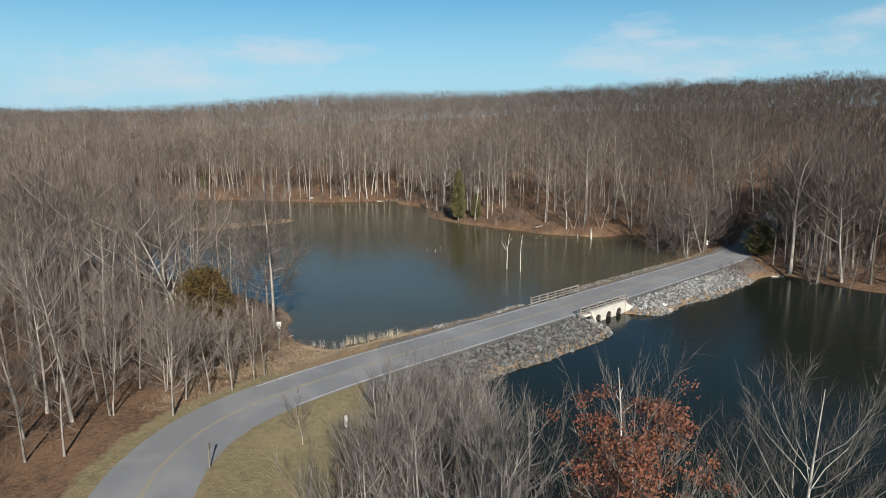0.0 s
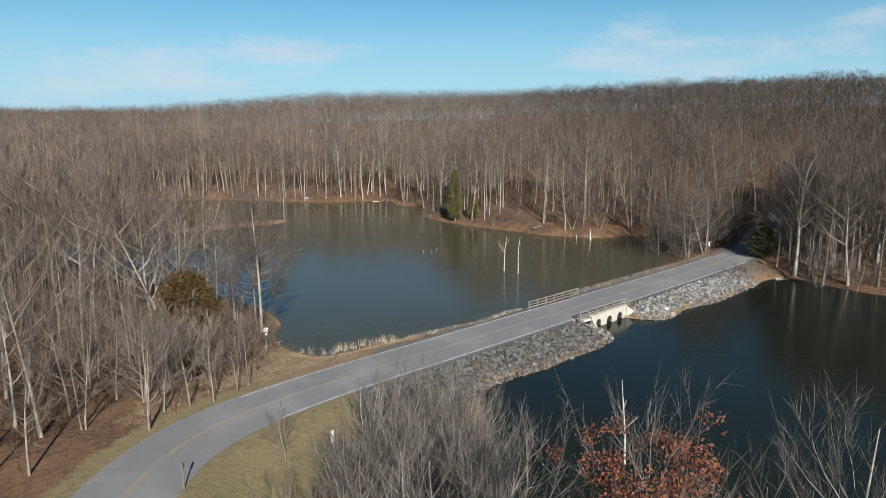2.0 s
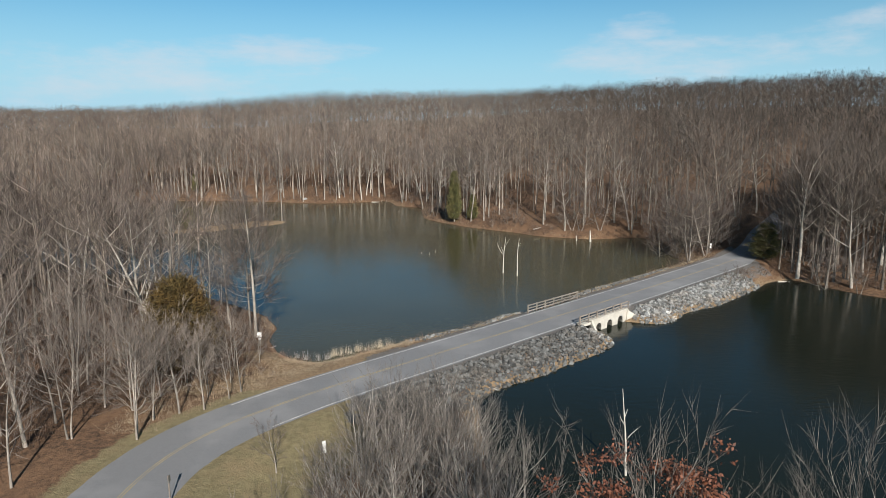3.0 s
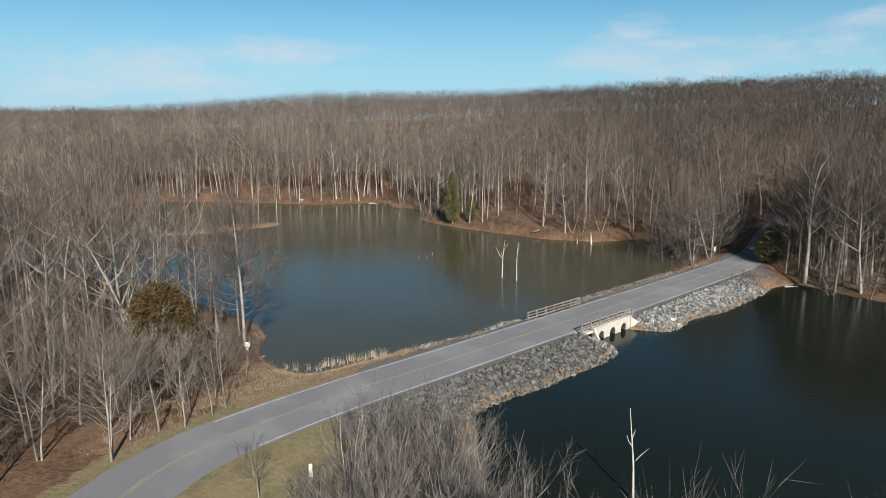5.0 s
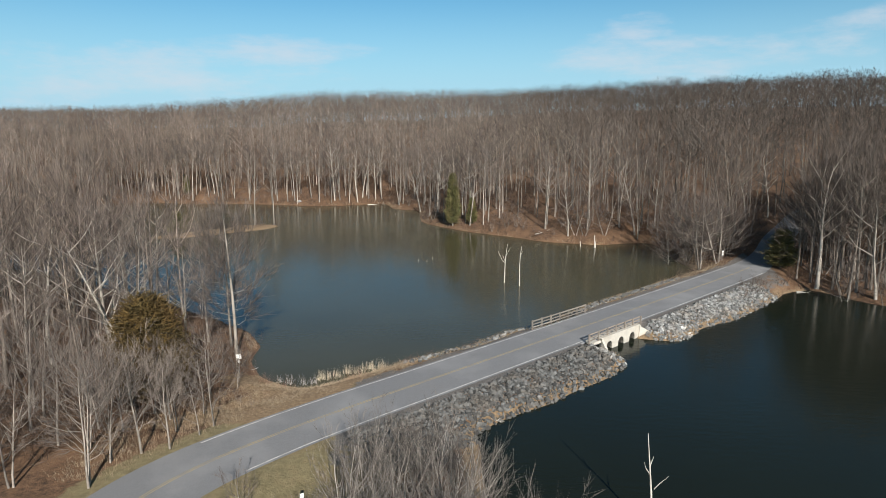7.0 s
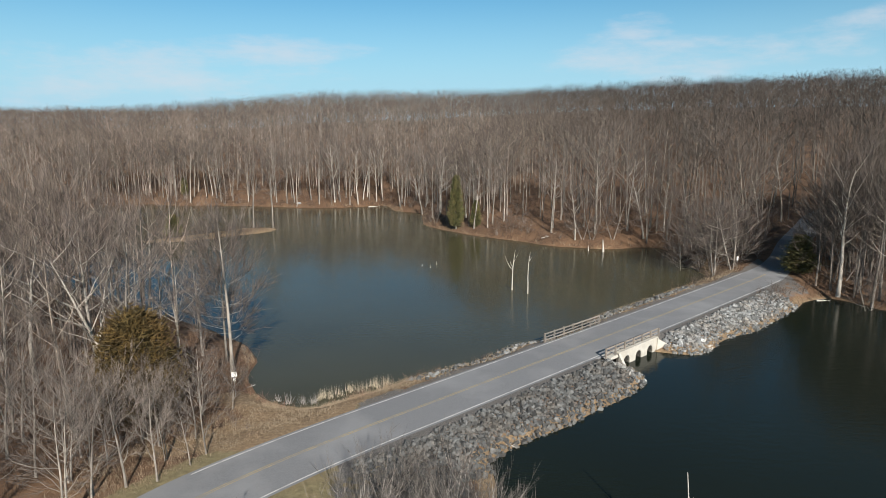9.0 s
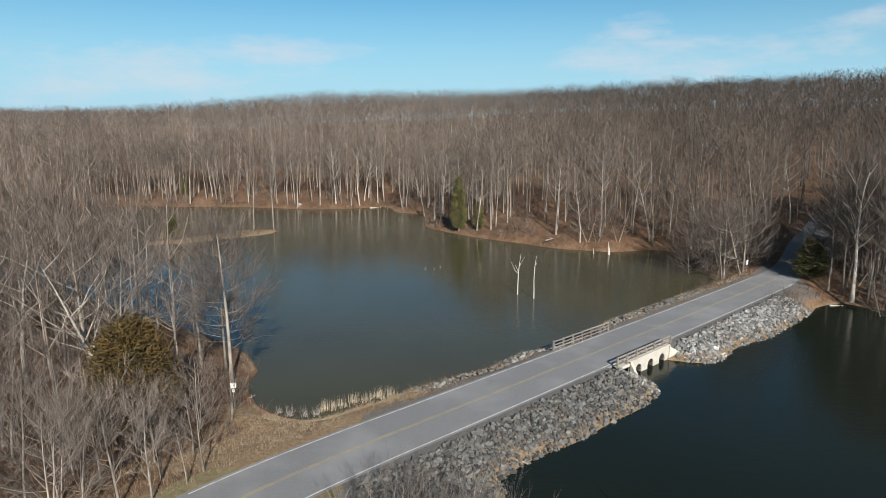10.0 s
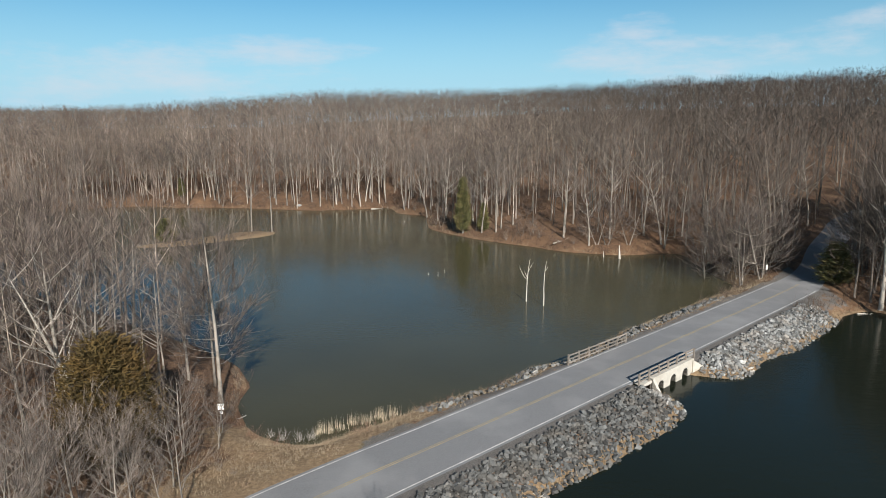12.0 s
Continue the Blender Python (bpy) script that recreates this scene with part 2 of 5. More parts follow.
M_TIMBER = material("weathered_grey_timber", (0.137, 0.119, 0.101), (0.274, 0.245, 0.216), 4.0, 0.9, 0.3, (0.26, 0.21, 0.17), 0.7, 0.5, by_object=0.2)
M_SIGN = material("white_sign_sheet", (0.78, 0.78, 0.76), (0.86, 0.86, 0.84), 3.0, 0.5, 0.0)
M_STEEL = material("dull_steel_post", (0.22, 0.22, 0.22), (0.34, 0.34, 0.33), 6.0, 0.5, 0.05, metal=0.6)
M_UPPER = water_material("silty_pond_water", (0.064, 0.06, 0.033), 0.2, 1.6, 0.28)
M_LOWER = water_material("clear_dark_pond_water", (0.0115, 0.0155, 0.0105), 0.34, 1.3, 0.24)

# ---------------------------------------------------------------- plan of the place (metres; the ponds' level is 0)
UPPER_POND = [(43.94, 117.89), (37.84, 112.4), (31.84, 106.66), (21.23, 97.09), (13.48, 87.44), (8.18, 84.83), (4.18, 80.3), (-0.35, 77), (-5.39, 73.43),
              (-8.09, 71.17), (-11.31, 68.64), (-15.22, 69.34), (-17.66, 71.17), (-19.49, 74.73), (-20.45, 78.47), (-20.71, 81.34), (-23.93, 86.56),
              (-31.32, 93.09), (-41.76, 100.92), (-53.94, 109.62), (-69.6, 120.06), (-87, 127.02), (-117.45, 135.72), (-139.2, 160.95), (-139.2, 213.15), (-112.67, 240.12),
              (-93.96, 236.64), (-75.69, 235.77), (-55.68, 230.55), (-42.8, 226.81), (-30.19, 229.59), (-21.23, 234.2), (-17.4, 227.94), (-15.31, 218.63), (-7.05, 211.5),
              (-5.66, 195.75), (-4, 183.92), (7.66, 167.74), (18.36, 158.43), (23.66, 152.95), (35.58, 148.25), (47.07, 149.47), (46.98, 137.46), (46.11, 127.89), (46.55, 121.8)]
ISLAND = [(-43.33, 179.22), (-46.11, 182.26), (-52.2, 181.83), (-59.16, 173.13), (-66.99, 165.3), (-71.34, 160.08), (-68.73, 158.34), (-60.9, 160.08), (-52.2, 167.04), (-45.24, 173.13)]
LOWER_POND = [(3.65, 58.73), (5.66, 60.99), (10.35, 64.38), (14.44, 68.21), (20.1, 73.52), (20.36, 76.82), (19.49, 78.56), (18.62, 79.78), (20.88, 81.95), (23.4, 84.22), (24.53, 83.35), (26.45, 82.65), (28.71, 81.95), (30.45, 83),
              (34.97, 87.96), (39.67, 90.83), (50.11, 100.4), (53.94, 104.4), (58.99, 106.23), (62.55, 99.18), (67.69, 93.61), (82.65, 85.26), (108.75, 73.08), (130.5, 47.85),
              (117.45, 13.05), (78.3, -10.44), (41.76, -8.7), (26.1, 3.48), (18.27, 14.79), (12.62, 24.36), (8.27, 32.19), (5.22, 39.15), (3.83, 46.11), (3.83, 53.07)]
ROAD = [(8.7, -52.2, 2.61), (-3.48, -21.75, 2.26), (-12.18, 4.35, 1.91), (-17.84, 23.49, 1.65), (-19.66, 36.63, 1.48), (-20.01, 41.15, 1.44), (-19.14, 46.28, 1.39), (-16.7, 50.98, 1.39),
        (-12.35, 56.03, 1.39), (-6.96, 61.25, 1.39), (-1.22, 66.38, 1.39), (5.83, 72.73, 1.39), (17.4, 83.17, 1.39), (33.93, 98.14, 1.39), (50.98, 113.27, 1.65),
        (55.51, 117.45, 2.09), (60.55, 122.84, 2.96), (66.64, 131.37, 4.35), (74.2, 140.5, 5.6), (82.6, 150.5, 6.9), (95.5, 160.5, 8.35), (113.1, 165.3, 10.44), (143.55, 174, 13.05)]
HALF = 3.4                                             # half the pavement's width


def smooth_line(pts, step):
    """Catmull-Rom through the points, at even steps."""
    p = [np.array(q, float) for q in pts]
    p = [2 * p[0] - p[1]] + p + [2 * p[-1] - p[-2]]
    fine = []
    for i in range(1, len(p) - 2):
        for u in np.linspace(0, 1, 24, endpoint=False):
            a, b, c, d = p[i - 1:i + 3]
            fine.append(0.5 * (2 * b + (c - a) * u + (2 * a - 5 * b + 4 * c - d) * u * u + (3 * b - a - 3 * c + d) * u ** 3))
    fine = np.array(fine + [p[-2]])
    run = np.concatenate([[0], np.cumsum(np.linalg.norm(np.diff(fine, axis=0), axis=1))])
    at = np.arange(0, run[-1], step)
    return np.stack([np.interp(at, run, fine[:, k]) for k in range(fine.shape[1])], 1)


ROAD_LINE = smooth_line(ROAD, 1.0)


def ring_of(pts, step=1.5, rag=0.35):
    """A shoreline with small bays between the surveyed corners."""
    r = smooth_line(pts + [pts[0]], step)
    for i, q in enumerate(r):
        w = noise.noise_vector(Vector((q[0] * 0.35, q[1] * 0.35, 3.1))) * rag
        r[i] += (w.x, w.y)
    return r


RINGS = [ring_of(UPPER_POND), ring_of(LOWER_POND), ring_of(ISLAND)]


def to_ring(x, y, ring):
    """Signed distance of points to a closed line: positive inside."""
    best = np.full(x.shape, 1e9)
    inside = np.zeros(x.shape, bool)
    q = np.roll(ring, -1, axis=0)
    for (ax, ay), (bx, by) in zip(ring, q):
        dx, dy = bx - ax, by - ay
        u = np.clip(((x - ax) * dx + (y - ay) * dy) / (dx * dx + dy * dy + 1e-9), 0, 1)
        best = np.minimum(best, (x - ax - u * dx) ** 2 + (y - ay - u * dy) ** 2)
        if ay != by:
            cross = ((ay > y) != (by > y)) & (x < dx * (y - ay) / (by - ay) + ax)
            inside ^= cross
    return np.where(inside, 1, -1) * np.sqrt(best)


def ramp01(v, lo, hi):
    u = np.clip((v - lo) / (hi - lo), 0, 1)
    return u * u * (3 - 2 * u)


def wave(x, y, size, seed):
    """Smooth rolling variation, about -1 to 1."""
    r = np.random.RandomState(seed)
    v = np.zeros(np.shape(x))
    for k in range(6):
        a, ph, s = r.uniform(0, 6.28), r.uniform(0, 6.28), size * r.uniform(0.6, 1.6)
        v = v + np.sin((x * math.cos(a) + y * math.sin(a)) * 6.28 / s + ph)
    return v / 3.2


def survey(x, y):
    """Ground height, distance to the water's edge (positive on land) and to the road's middle, with the road's side."""
    x, y = np.asarray(x, float), np.asarray(y, float)
    up = np.minimum(to_ring(x, y, RINGS[0]), -to_ring(x, y, RINGS[2]))
    d = -np.maximum(up, to_ring(x, y, RINGS[1]))
    dr, rz, side = np.full(x.shape, 1e9), np.zeros(x.shape), np.zeros(x.shape)
    for i in range(0, len(ROAD_LINE) - 1):
        ax, ay, az = ROAD_LINE[i]
        bx, by, bz = ROAD_LINE[i + 1]
        u = np.clip(((x - ax) * (bx - ax) + (y - ay) * (by - ay)) / ((bx - ax) ** 2 + (by - ay) ** 2), 0, 1)
        e = np.hypot(x - ax - u * (bx - ax), y - ay - u * (by - ay))
        m = e < dr
        dr = np.where(m, e, dr)
        rz = np.where(m, az + u * (bz - az), rz)
        side = np.where(m, np.sign((bx - ax) * (y - ay) - (by - ay) * (x - ax)), side)
    far = ramp01(y + 0.55 * x, 120, 190) * ramp01(y, 20, 110)
    rise = 31.5 + (49 - 31.5) * ramp01(x, -220, 260)
    slope = np.where(d > 0, d, 0)
    land = 0.55 * ramp01(slope, 0, 2.5) + (1 - far) * (0.022 * slope + 0.25 * wave(x, y, 30, 2) * ramp01(slope, 3, 15))
    land = land + far * rise * (1 - np.exp(-slope / 230)) * (1 + 0.1 * wave(x, y, 420, 5) + 0.37 * np.exp(-((x + 105) / 90) ** 2 - ((y - 430) / 150) ** 2) + 0.17 * np.exp(-((x + 20) / 190) ** 2)) + far * 0.7 * wave(x, y, 60, 9) * ramp01(slope, 3, 25)
    land = np.where(to_ring(x, y, RINGS[2]) > -0.5, 0.35 * ramp01(slope, 0, 2), land)
    w = 1 - ramp01(dr, HALF + 0.6, HALF + 5.2)
    land = land * (1 - w) + (rz - 0.05) * w
    h = np.minimum(land, 0.06 + 0.42 * d)
    h = np.where(d < 0, np.maximum(0.42 * d, -1.4), h)
    h = np.where(dr < HALF + 0.5, np.minimum(h, rz - 0.05), h)
    return h, d, dr, side


# ---------------------------------------------------------------- small tools for meshes


def mesh_of(name, verts, faces, mats, slots=None, smooth=False):
    me = bpy.data.meshes.new(name)
    me.from_pydata([tuple(v) for v in verts], [], [tuple(f) for f in faces])
    for m in mats:
        me.materials.append(m)
    if slots is not None:
        me.polygons.foreach_set("material_index", np.asarray(slots, np.int32))
    if smooth:
        me.polygons.foreach_set("use_smooth", np.ones(len(me.polygons), bool))
    me.update()
    return me


def fast_mesh(name, verts, tris, mats, slots=None, flat=False):
    """A large triangle mesh straight from arrays."""
    me = bpy.data.meshes.new(name)
    me.vertices.add(len(verts))
    me.vertices.foreach_set("co", np.asarray(verts, np.float32).ravel())
    me.loops.add(len(tris) * 3)
    me.loops.foreach_set("vertex_index", np.asarray(tris, np.int32).ravel())
    me.polygons.add(len(tris))
    me.polygons.foreach_set("loop_start", np.arange(0, len(tris) * 3, 3, dtype=np.int32))
    me.polygons.foreach_set("use_smooth", np.full(len(tris), not flat))
    for m in mats:
        me.materials.append(m)
    if slots is not None:
        me.polygons.foreach_set("material_index", np.asarray(slots, np.int32))
    me.update(calc_edges=True)
    return me


def part_mesh(name, me, parent, label=""):
    ob = new(name, me)
    ob.parent = parent
    return tagged(ob, label)


def part(name, bm, mat, parent, label="", bevel=0.0):
    """A bmesh as one mesh object under its thing."""
    if bevel:
        bmesh.ops.bevel(bm, geom=bm.edges[:], offset=bevel, segments=1, affect="EDGES")
    me = bpy.data.meshes.new(name)
    bm.to_mesh(me)
    bm.free()
    me.materials.append(mat)
    return part_mesh(name, me, parent, label)


def box_bm(sx, sy, sz, m=Matrix()):
    bm = bmesh.new()
    bmesh.ops.create_cube(bm, size=1, matrix=m @ Matrix.Diagonal((sx, sy, sz, 1)))
    return bm


def thing(name, at, label, category, group="", kind="", turn=0.0):
    e = new(name)
    e.empty_display_size = 0.2
    e.matrix_basis = Matrix.Translation(at) @ Matrix.Rotation(turn, 4, "Z")
    return tagged(e, label, category, group, kind)


# ---------------------------------------------------------------- ground, ponds, road


def axis(lo, hi, fine, far_lo, far_hi, grow=1.13):
    mid = list(np.arange(lo, hi + fine, fine))
    s, a = fine, mid[-1]
    while a < far_hi:
        s *= grow
        a += s
        mid.append(a)
    s, a = fine, mid[0]
    while a > far_lo:
        s *= grow
        a -= s
        mid.insert(0, a)
    return np.array(mid)


GX = axis(-44, 74, 0.9, -2600, 2600, 1.085)
GY = axis(28, 130, 0.9, -1500, 3200, 1.06)
XX, YY = np.meshgrid(GX, GY)
HH, DD, DR, SIDE = survey(XX.ravel(), YY.ravel())
gx, gy = XX.ravel(), YY.ravel()
rough = np.array([noise.noise(Vector((a * 0.7, b * 0.7, 0))) for a, b in zip(gx, gy)])
HH = HH + np.where((DD > 0.6) & (DR > HALF + 1.5), 0.1 * rough, 0)
nx, ny = len(GX), len(GY)
idx = np.arange(nx * ny).reshape(ny, nx)
quads = np.stack([idx[:-1, :-1], idx[:-1, 1:], idx[1:, 1:], idx[1:, :-1]], -1).reshape(-1, 4)
tris = np.concatenate([quads[:, [0, 1, 2]], quads[:, [0, 2, 3]]])
me = fast_mesh("ground", np.stack([gx, gy, HH], 1), tris, [M_GROUND])
me.polygons.foreach_set("use_smooth", np.ones(len(tris), bool))
right = SIDE < 0
near_cause = ramp01(gx, -5.2, 3.5) * ramp01(-gx, -55.7, -50.5)
lawn = np.where(right, (1 - ramp01(DR, 9, 15)) * ramp01(-gx, 0.5, 4), (1 - ramp01(DR, HALF + 1.0, HALF + 2.8)) * ramp01(-gx, 3, 10)) * (gy < 75)
straw = np.where(right, (1 - ramp01(DD, 0.9, 1.8)) * near_cause, (1 - ramp01(DD, 2.0, 6.0)) * 0.9) * (DR < 16) * (gx < 60)
straw = np.maximum(straw, (to_ring(gx, gy, RINGS[2]) > -1) * 0.9)
straw = np.maximum(straw, (0.42 + 0.2 * wave(gx, gy, 25, 8)) * (1 - ramp01(DD, 0.2, 1.4)) * (gy > 100))
straw = np.maximum(straw, 0.95 * (gx < -8) * (gx > -24) * (gy > 58) * (1 - ramp01(DR, 6, 14)) * (~right))
gravel = np.maximum((DR < HALF + 1.0) * np.where(right, 1.0, 0.75), right * (DR < 12) * 0.62 * ramp01(DD, 0.8, 1.8)) * (gx > -8) * (gx < 56) * (gy > 52)
for key, val in (("lawn", lawn), ("straw", straw), ("gravel", gravel)):
    me.attributes.new(key, "FLOAT", "POINT").data.foreach_set("value", np.asarray(val, np.float32))
ground = tagged(new("ground", me), "rolling winter ground covered in brown fallen leaves and dry lawn", "ground", kind="structure")


def pond(name, ring, mat, label):
    bm = bmesh.new()
    f = bm.faces.new([bm.verts.new((*p, 0.0)) for p in ring])
    f.normal_update()
    if f.normal.z < 0:
        f.normal_flip()
    bmesh.ops.triangulate(bm, faces=[f])
    me = bpy.data.meshes.new(name)
    bm.to_mesh(me)
    bm.free()
    me.materials.append(mat)
    return tagged(new(name, me), label, "water", kind="structure")


pond("water_upper", RINGS[0], M_UPPER, "calm silty grey-blue pond water above the causeway")
pond("water_lower", RINGS[1], M_LOWER, "dark clear green-blue pond water below the causeway")


def strip(line, lo, hi, lift, thick, crown=0.0):
    """A ribbon along the road between two offsets (left is positive), with sides."""
    t = np.gradient(line[:, :2], axis=0)
    t /= np.linalg.norm(t, axis=1)[:, None]
    nrm = np.stack([-t[:, 1], t[:, 0]], 1)
    verts, faces = [], []
    cols = np.linspace(lo, hi, 7 if hi - lo > 2 else 2)
    for q, m in zip(line, nrm):
        k = 1 - 0.24 * float(ramp01(np.float64(q[0]), 51, 57))
        for c in cols * k:
            verts.append((q[0] + m[0] * c, q[1] + m[1] * c, q[2] + lift - crown * abs(c) / HALF))
        for c in (lo * k, hi * k):
            verts.append((q[0] + m[0] * c, q[1] + m[1] * c, q[2] + lift - thick - crown * abs(c) / HALF))
    k = len(cols) + 2
    for i in range(len(line) - 1):
        a, b = i * k, (i + 1) * k
        for j in range(len(cols) - 1):
            faces.append((a + j, b + j, b + j + 1, a + j + 1)[::-1])
        faces.append((a + k - 2, b + k - 2, b, a)[::-1])
        faces.append((a + k - 3, b + k - 3, b + k - 1, a + k - 1)[::-1])
    return verts, faces


v, f = strip(ROAD_LINE, -HALF, HALF, 0.0, 0.22, 0.05)
road = tagged(new("road", mesh_of("road", v, f, [M_ASPHALT])), "light grey worn asphalt two-lane road over the causeway", "road", kind="structure")
yellow_run = ROAD_LINE[(ROAD_LINE[:, 1] > 20) & (ROAD_LINE[:, 1] < 116)]
white_run = ROAD_LINE[(ROAD_LINE[:, 0] > -15.5) & (ROAD_LINE[:, 1] < 114.8) & (ROAD_LINE[:, 1] > 40)]
for off, run, mat, wd, label in ((-0.1, yellow_run, M_YELLOW, 0.085, "faded yellow centre line"), (0.1, yellow_run, M_YELLOW, 0.085, "faded yellow centre line"),
                          (-HALF + 0.3, white_run, M_WHITE, 0.11, "worn white edge line"), (HALF - 0.3, white_run, M_WHITE, 0.11, "worn white edge line")):
    v, f = strip(run, off - wd / 2, off + wd / 2, 0.005, 0.004, 0.05)
    part_mesh("road_marking", mesh_of("road_marking", v, f, [mat]), road, label)

GRID = HH.reshape(ny, nx)


def ground_z(x, y):
    """Height of the ground sheet."""
    i = int(np.clip(np.searchsorted(GX, x) - 1, 0, nx - 2))
    j = int(np.clip(np.searchsorted(GY, y) - 1, 0, ny - 2))
    u, v = (x - GX[i]) / (GX[i + 1] - GX[i]), (y - GY[j]) / (GY[j + 1] - GY[j])
    return float((GRID[j, i] * (1 - u) + GRID[j, i + 1] * u) * (1 - v) + (GRID[j + 1, i] * (1 - u) + GRID[j + 1, i + 1] * u) * v)


# ---------------------------------------------------------------- trees


class Buf:
    """Vertices and triangles of one mesh in the making."""

    def __init__(self):
        self.v, self.f = [], []

    def blade(self, a, b, w, rng):
        """One flat twig from a to b."""
        d = b - a
        s = d.cross(Vector((rng.gauss(0, 1), rng.gauss(0, 1), rng.gauss(0, 1))))
        if s.length < 1e-6:
            s = Vector((1, 0, 0))
        s = s.normalized() * (w * 0.5)
        k = len(self.v)
        self.v += [a - s, a + s, b.copy()]
        self.f.append((k, k + 1, k + 2))

    def leaf(self, c, size, rng):
        k = len(self.v)
        u = Vector((rng.gauss(0, 1), rng.gauss(0, 1), rng.gauss(0, 1))).normalized()
        w = u.orthogonal().normalized()
        self.v += [c - u * size, c + w * size * 0.55, c + u * size, c - w * size * 0.55]
        self.f += [(k, k + 1, k + 2), (k, k + 2, k + 3)]

    def tube(self, pts, radii, sides):
        k0 = len(self.v)
        ref = Vector((0.31, 0.17, 0.93))
        for i, (p, r) in enumerate(zip(pts, radii)):
            d = (pts[min(i + 1, len(pts) - 1)] - pts[max(i - 1, 0)]).normalized()
            a = d.cross(ref if abs(d.dot(ref)) < 0.95 else Vector((1, 0, 0))).normalized()
            b = d.cross(a)
            for j in range(sides):
                t = 6.28318 * j / sides
                self.v.append(p + (a * math.cos(t) + b * math.sin(t)) * r)
        for i in range(len(pts) - 1):
            for j in range(sides):
                a, b = k0 + i * sides + j, k0 + i * sides + (j + 1) % sides
                c, d = a + sides, b + sides
                self.f += [(a, b, d), (a, d, c)]

    def mesh(self, name, mats):
        return fast_mesh(name, np.array([tuple(p) for p in self.v]), np.array(self.f), mats)


def curve_pts(p, d, length, n, rng, lift, wob):
    pts, d = [p.copy()], d.normalized()
    for _ in range(n):
        d = (d + Vector((rng.gauss(0, wob), rng.gauss(0, wob), rng.gauss(0, wob) + lift))).normalized()
        pts.append(pts[-1] + d * (length / n))
    return pts


def along(pts, t):
    u = t * (len(pts) - 1)
    i = min(int(u), len(pts) - 2)
    return pts[i].lerp(pts[i + 1], u - i), (pts[i + 1] - pts[i]).normalized()


def aside(d, ang, rng):
    """d turned by ang about a random perpendicular."""
    a = d.orthogonal().normalized()
    a.rotate(Matrix.Rotation(rng.uniform(0, 6.283), 3, d))
    return (d * math.cos(ang) + a * math.sin(ang)).normalized()


def bent(p, c, q, n):
    """Points of a curve from p to q, drawn towards c."""
    return [p * (1 - t) ** 2 + c * (2 * t * (1 - t)) + q * t * t for t in (k / n for k in range(n + 1))]


def dome_stem(wood, crown, tips, rng, base, H, r0, clear, wide, low, limbs, subs, twigs, tw, lean=(0, 0), sides=6, limb_r=0.5, reach=0.34, bw=2.4, wob=0.03, arch=0.55, fine=True, side_len=0.45, top=0.84, lift=(0.55, 1.25)):
    """A clear stem that breaks into rising, bending limbs; branches and twigs fan out to a rounded crown."""
    d = Vector((lean[0], lean[1], 1)).normalized()
    pts = curve_pts(base, d, H * top, 7, rng, 0.02, wob)
    wood.tube(pts, [r0 * (1.4, 1.0, 0.88, 0.76, 0.62, 0.46, 0.3, 0.1)[i] for i in range(8)], sides)
    R, mid, half = H * wide, H * (1 + low) / 2, H * (1 - low) / 2
    head = along(pts, 0.75)[0]
    off = Vector((head.x, head.y, 0)) + Vector((rng.gauss(0, 0.12), rng.gauss(0, 0.12), 0)) * R
    heart = off + Vector((0, 0, mid - half * 0.7))
    az = rng.uniform(0, 6.283)
    for i in range(limbs):
        u = -0.75 + 1.65 * (i + rng.random()) / limbs
        az += 2.4 + rng.uniform(-0.5, 0.5)
        rr = R * math.sqrt(max(0.06, 1 - u * u)) * rng.uniform(0.6, 1.0)
        q = off + Vector((math.cos(az) * rr, math.sin(az) * rr, mid + half * u * rng.uniform(0.75, 0.92)))
        zt = q.z - rr * rng.uniform(*lift) - 0.03 * H
        t = max(clear, min(0.96, zt / (H * top)))
        p, _ = along(pts, t)
        c = p + Vector(((q.x - p.x) * arch, (q.y - p.y) * arch, (q.z - p.z) * 0.38)) + Vector((rng.gauss(0, 0.1), rng.gauss(0, 0.1), rng.gauss(0, 0.06))) * rr
        lp = bent(p, c, q, 4)
        for k in (1, 2, 3):
            lp[k] += Vector((rng.gauss(0, 0.035), rng.gauss(0, 0.035), rng.gauss(0, 0.02))) * rr
        lr = max(0.012, r0 * limb_r * (1.05 - 0.55 * t) * rng.uniform(0.7, 1.2))
        if sides > 3:
            wood.tube(lp, [lr, lr * 0.8, lr * 0.6, lr * 0.4, lr * 0.14], 4 if sides > 5 else 3)
        else:
            wood.tube(lp[::2], [lr, lr * 0.6, lr * 0.14], 3)
        L = (q - p).length
        for j in range(subs):
            a, ad = along(lp, min(0.99, 0.28 + 0.72 * (j + rng.random()) / subs))
            out = (a - heart).normalized() * 0.75 + ad * 0.6 + Vector((rng.gauss(0, 0.42), rng.gauss(0, 0.42), rng.gauss(0.16, 0.3)))
            bl = (side_len * R + 0.12 * L) * rng.uniform(0.6, 1.25)
            bp = curve_pts(a, out, bl, 2, rng, 0.08, 0.12)
            br = max(0.006, lr * 0.3)
            if fine:
                crown.tube(bp, [br, br * 0.65, br * 0.2], 3)
            else:
                crown.blade(bp[0], bp[1], br * bw, rng)
                crown.blade(bp[0].lerp(bp[1], 0.85), bp[2], br * bw * 0.75, rng)
            for _ in range(twigs):
                w, wd = along(bp, rng.uniform(0.2, 1.0))
                td = (wd + (w - heart).normalized() * 0.35 + Vector((rng.gauss(0, 0.5), rng.gauss(0, 0.5), rng.gauss(0.15, 0.42)))).normalized()
                e = w + td * R * reach * rng.uniform(0.5, 1.2)
                crown.blade(w, e, tw * rng.uniform(0.7, 1.25), rng)
                tips.append(e.copy())


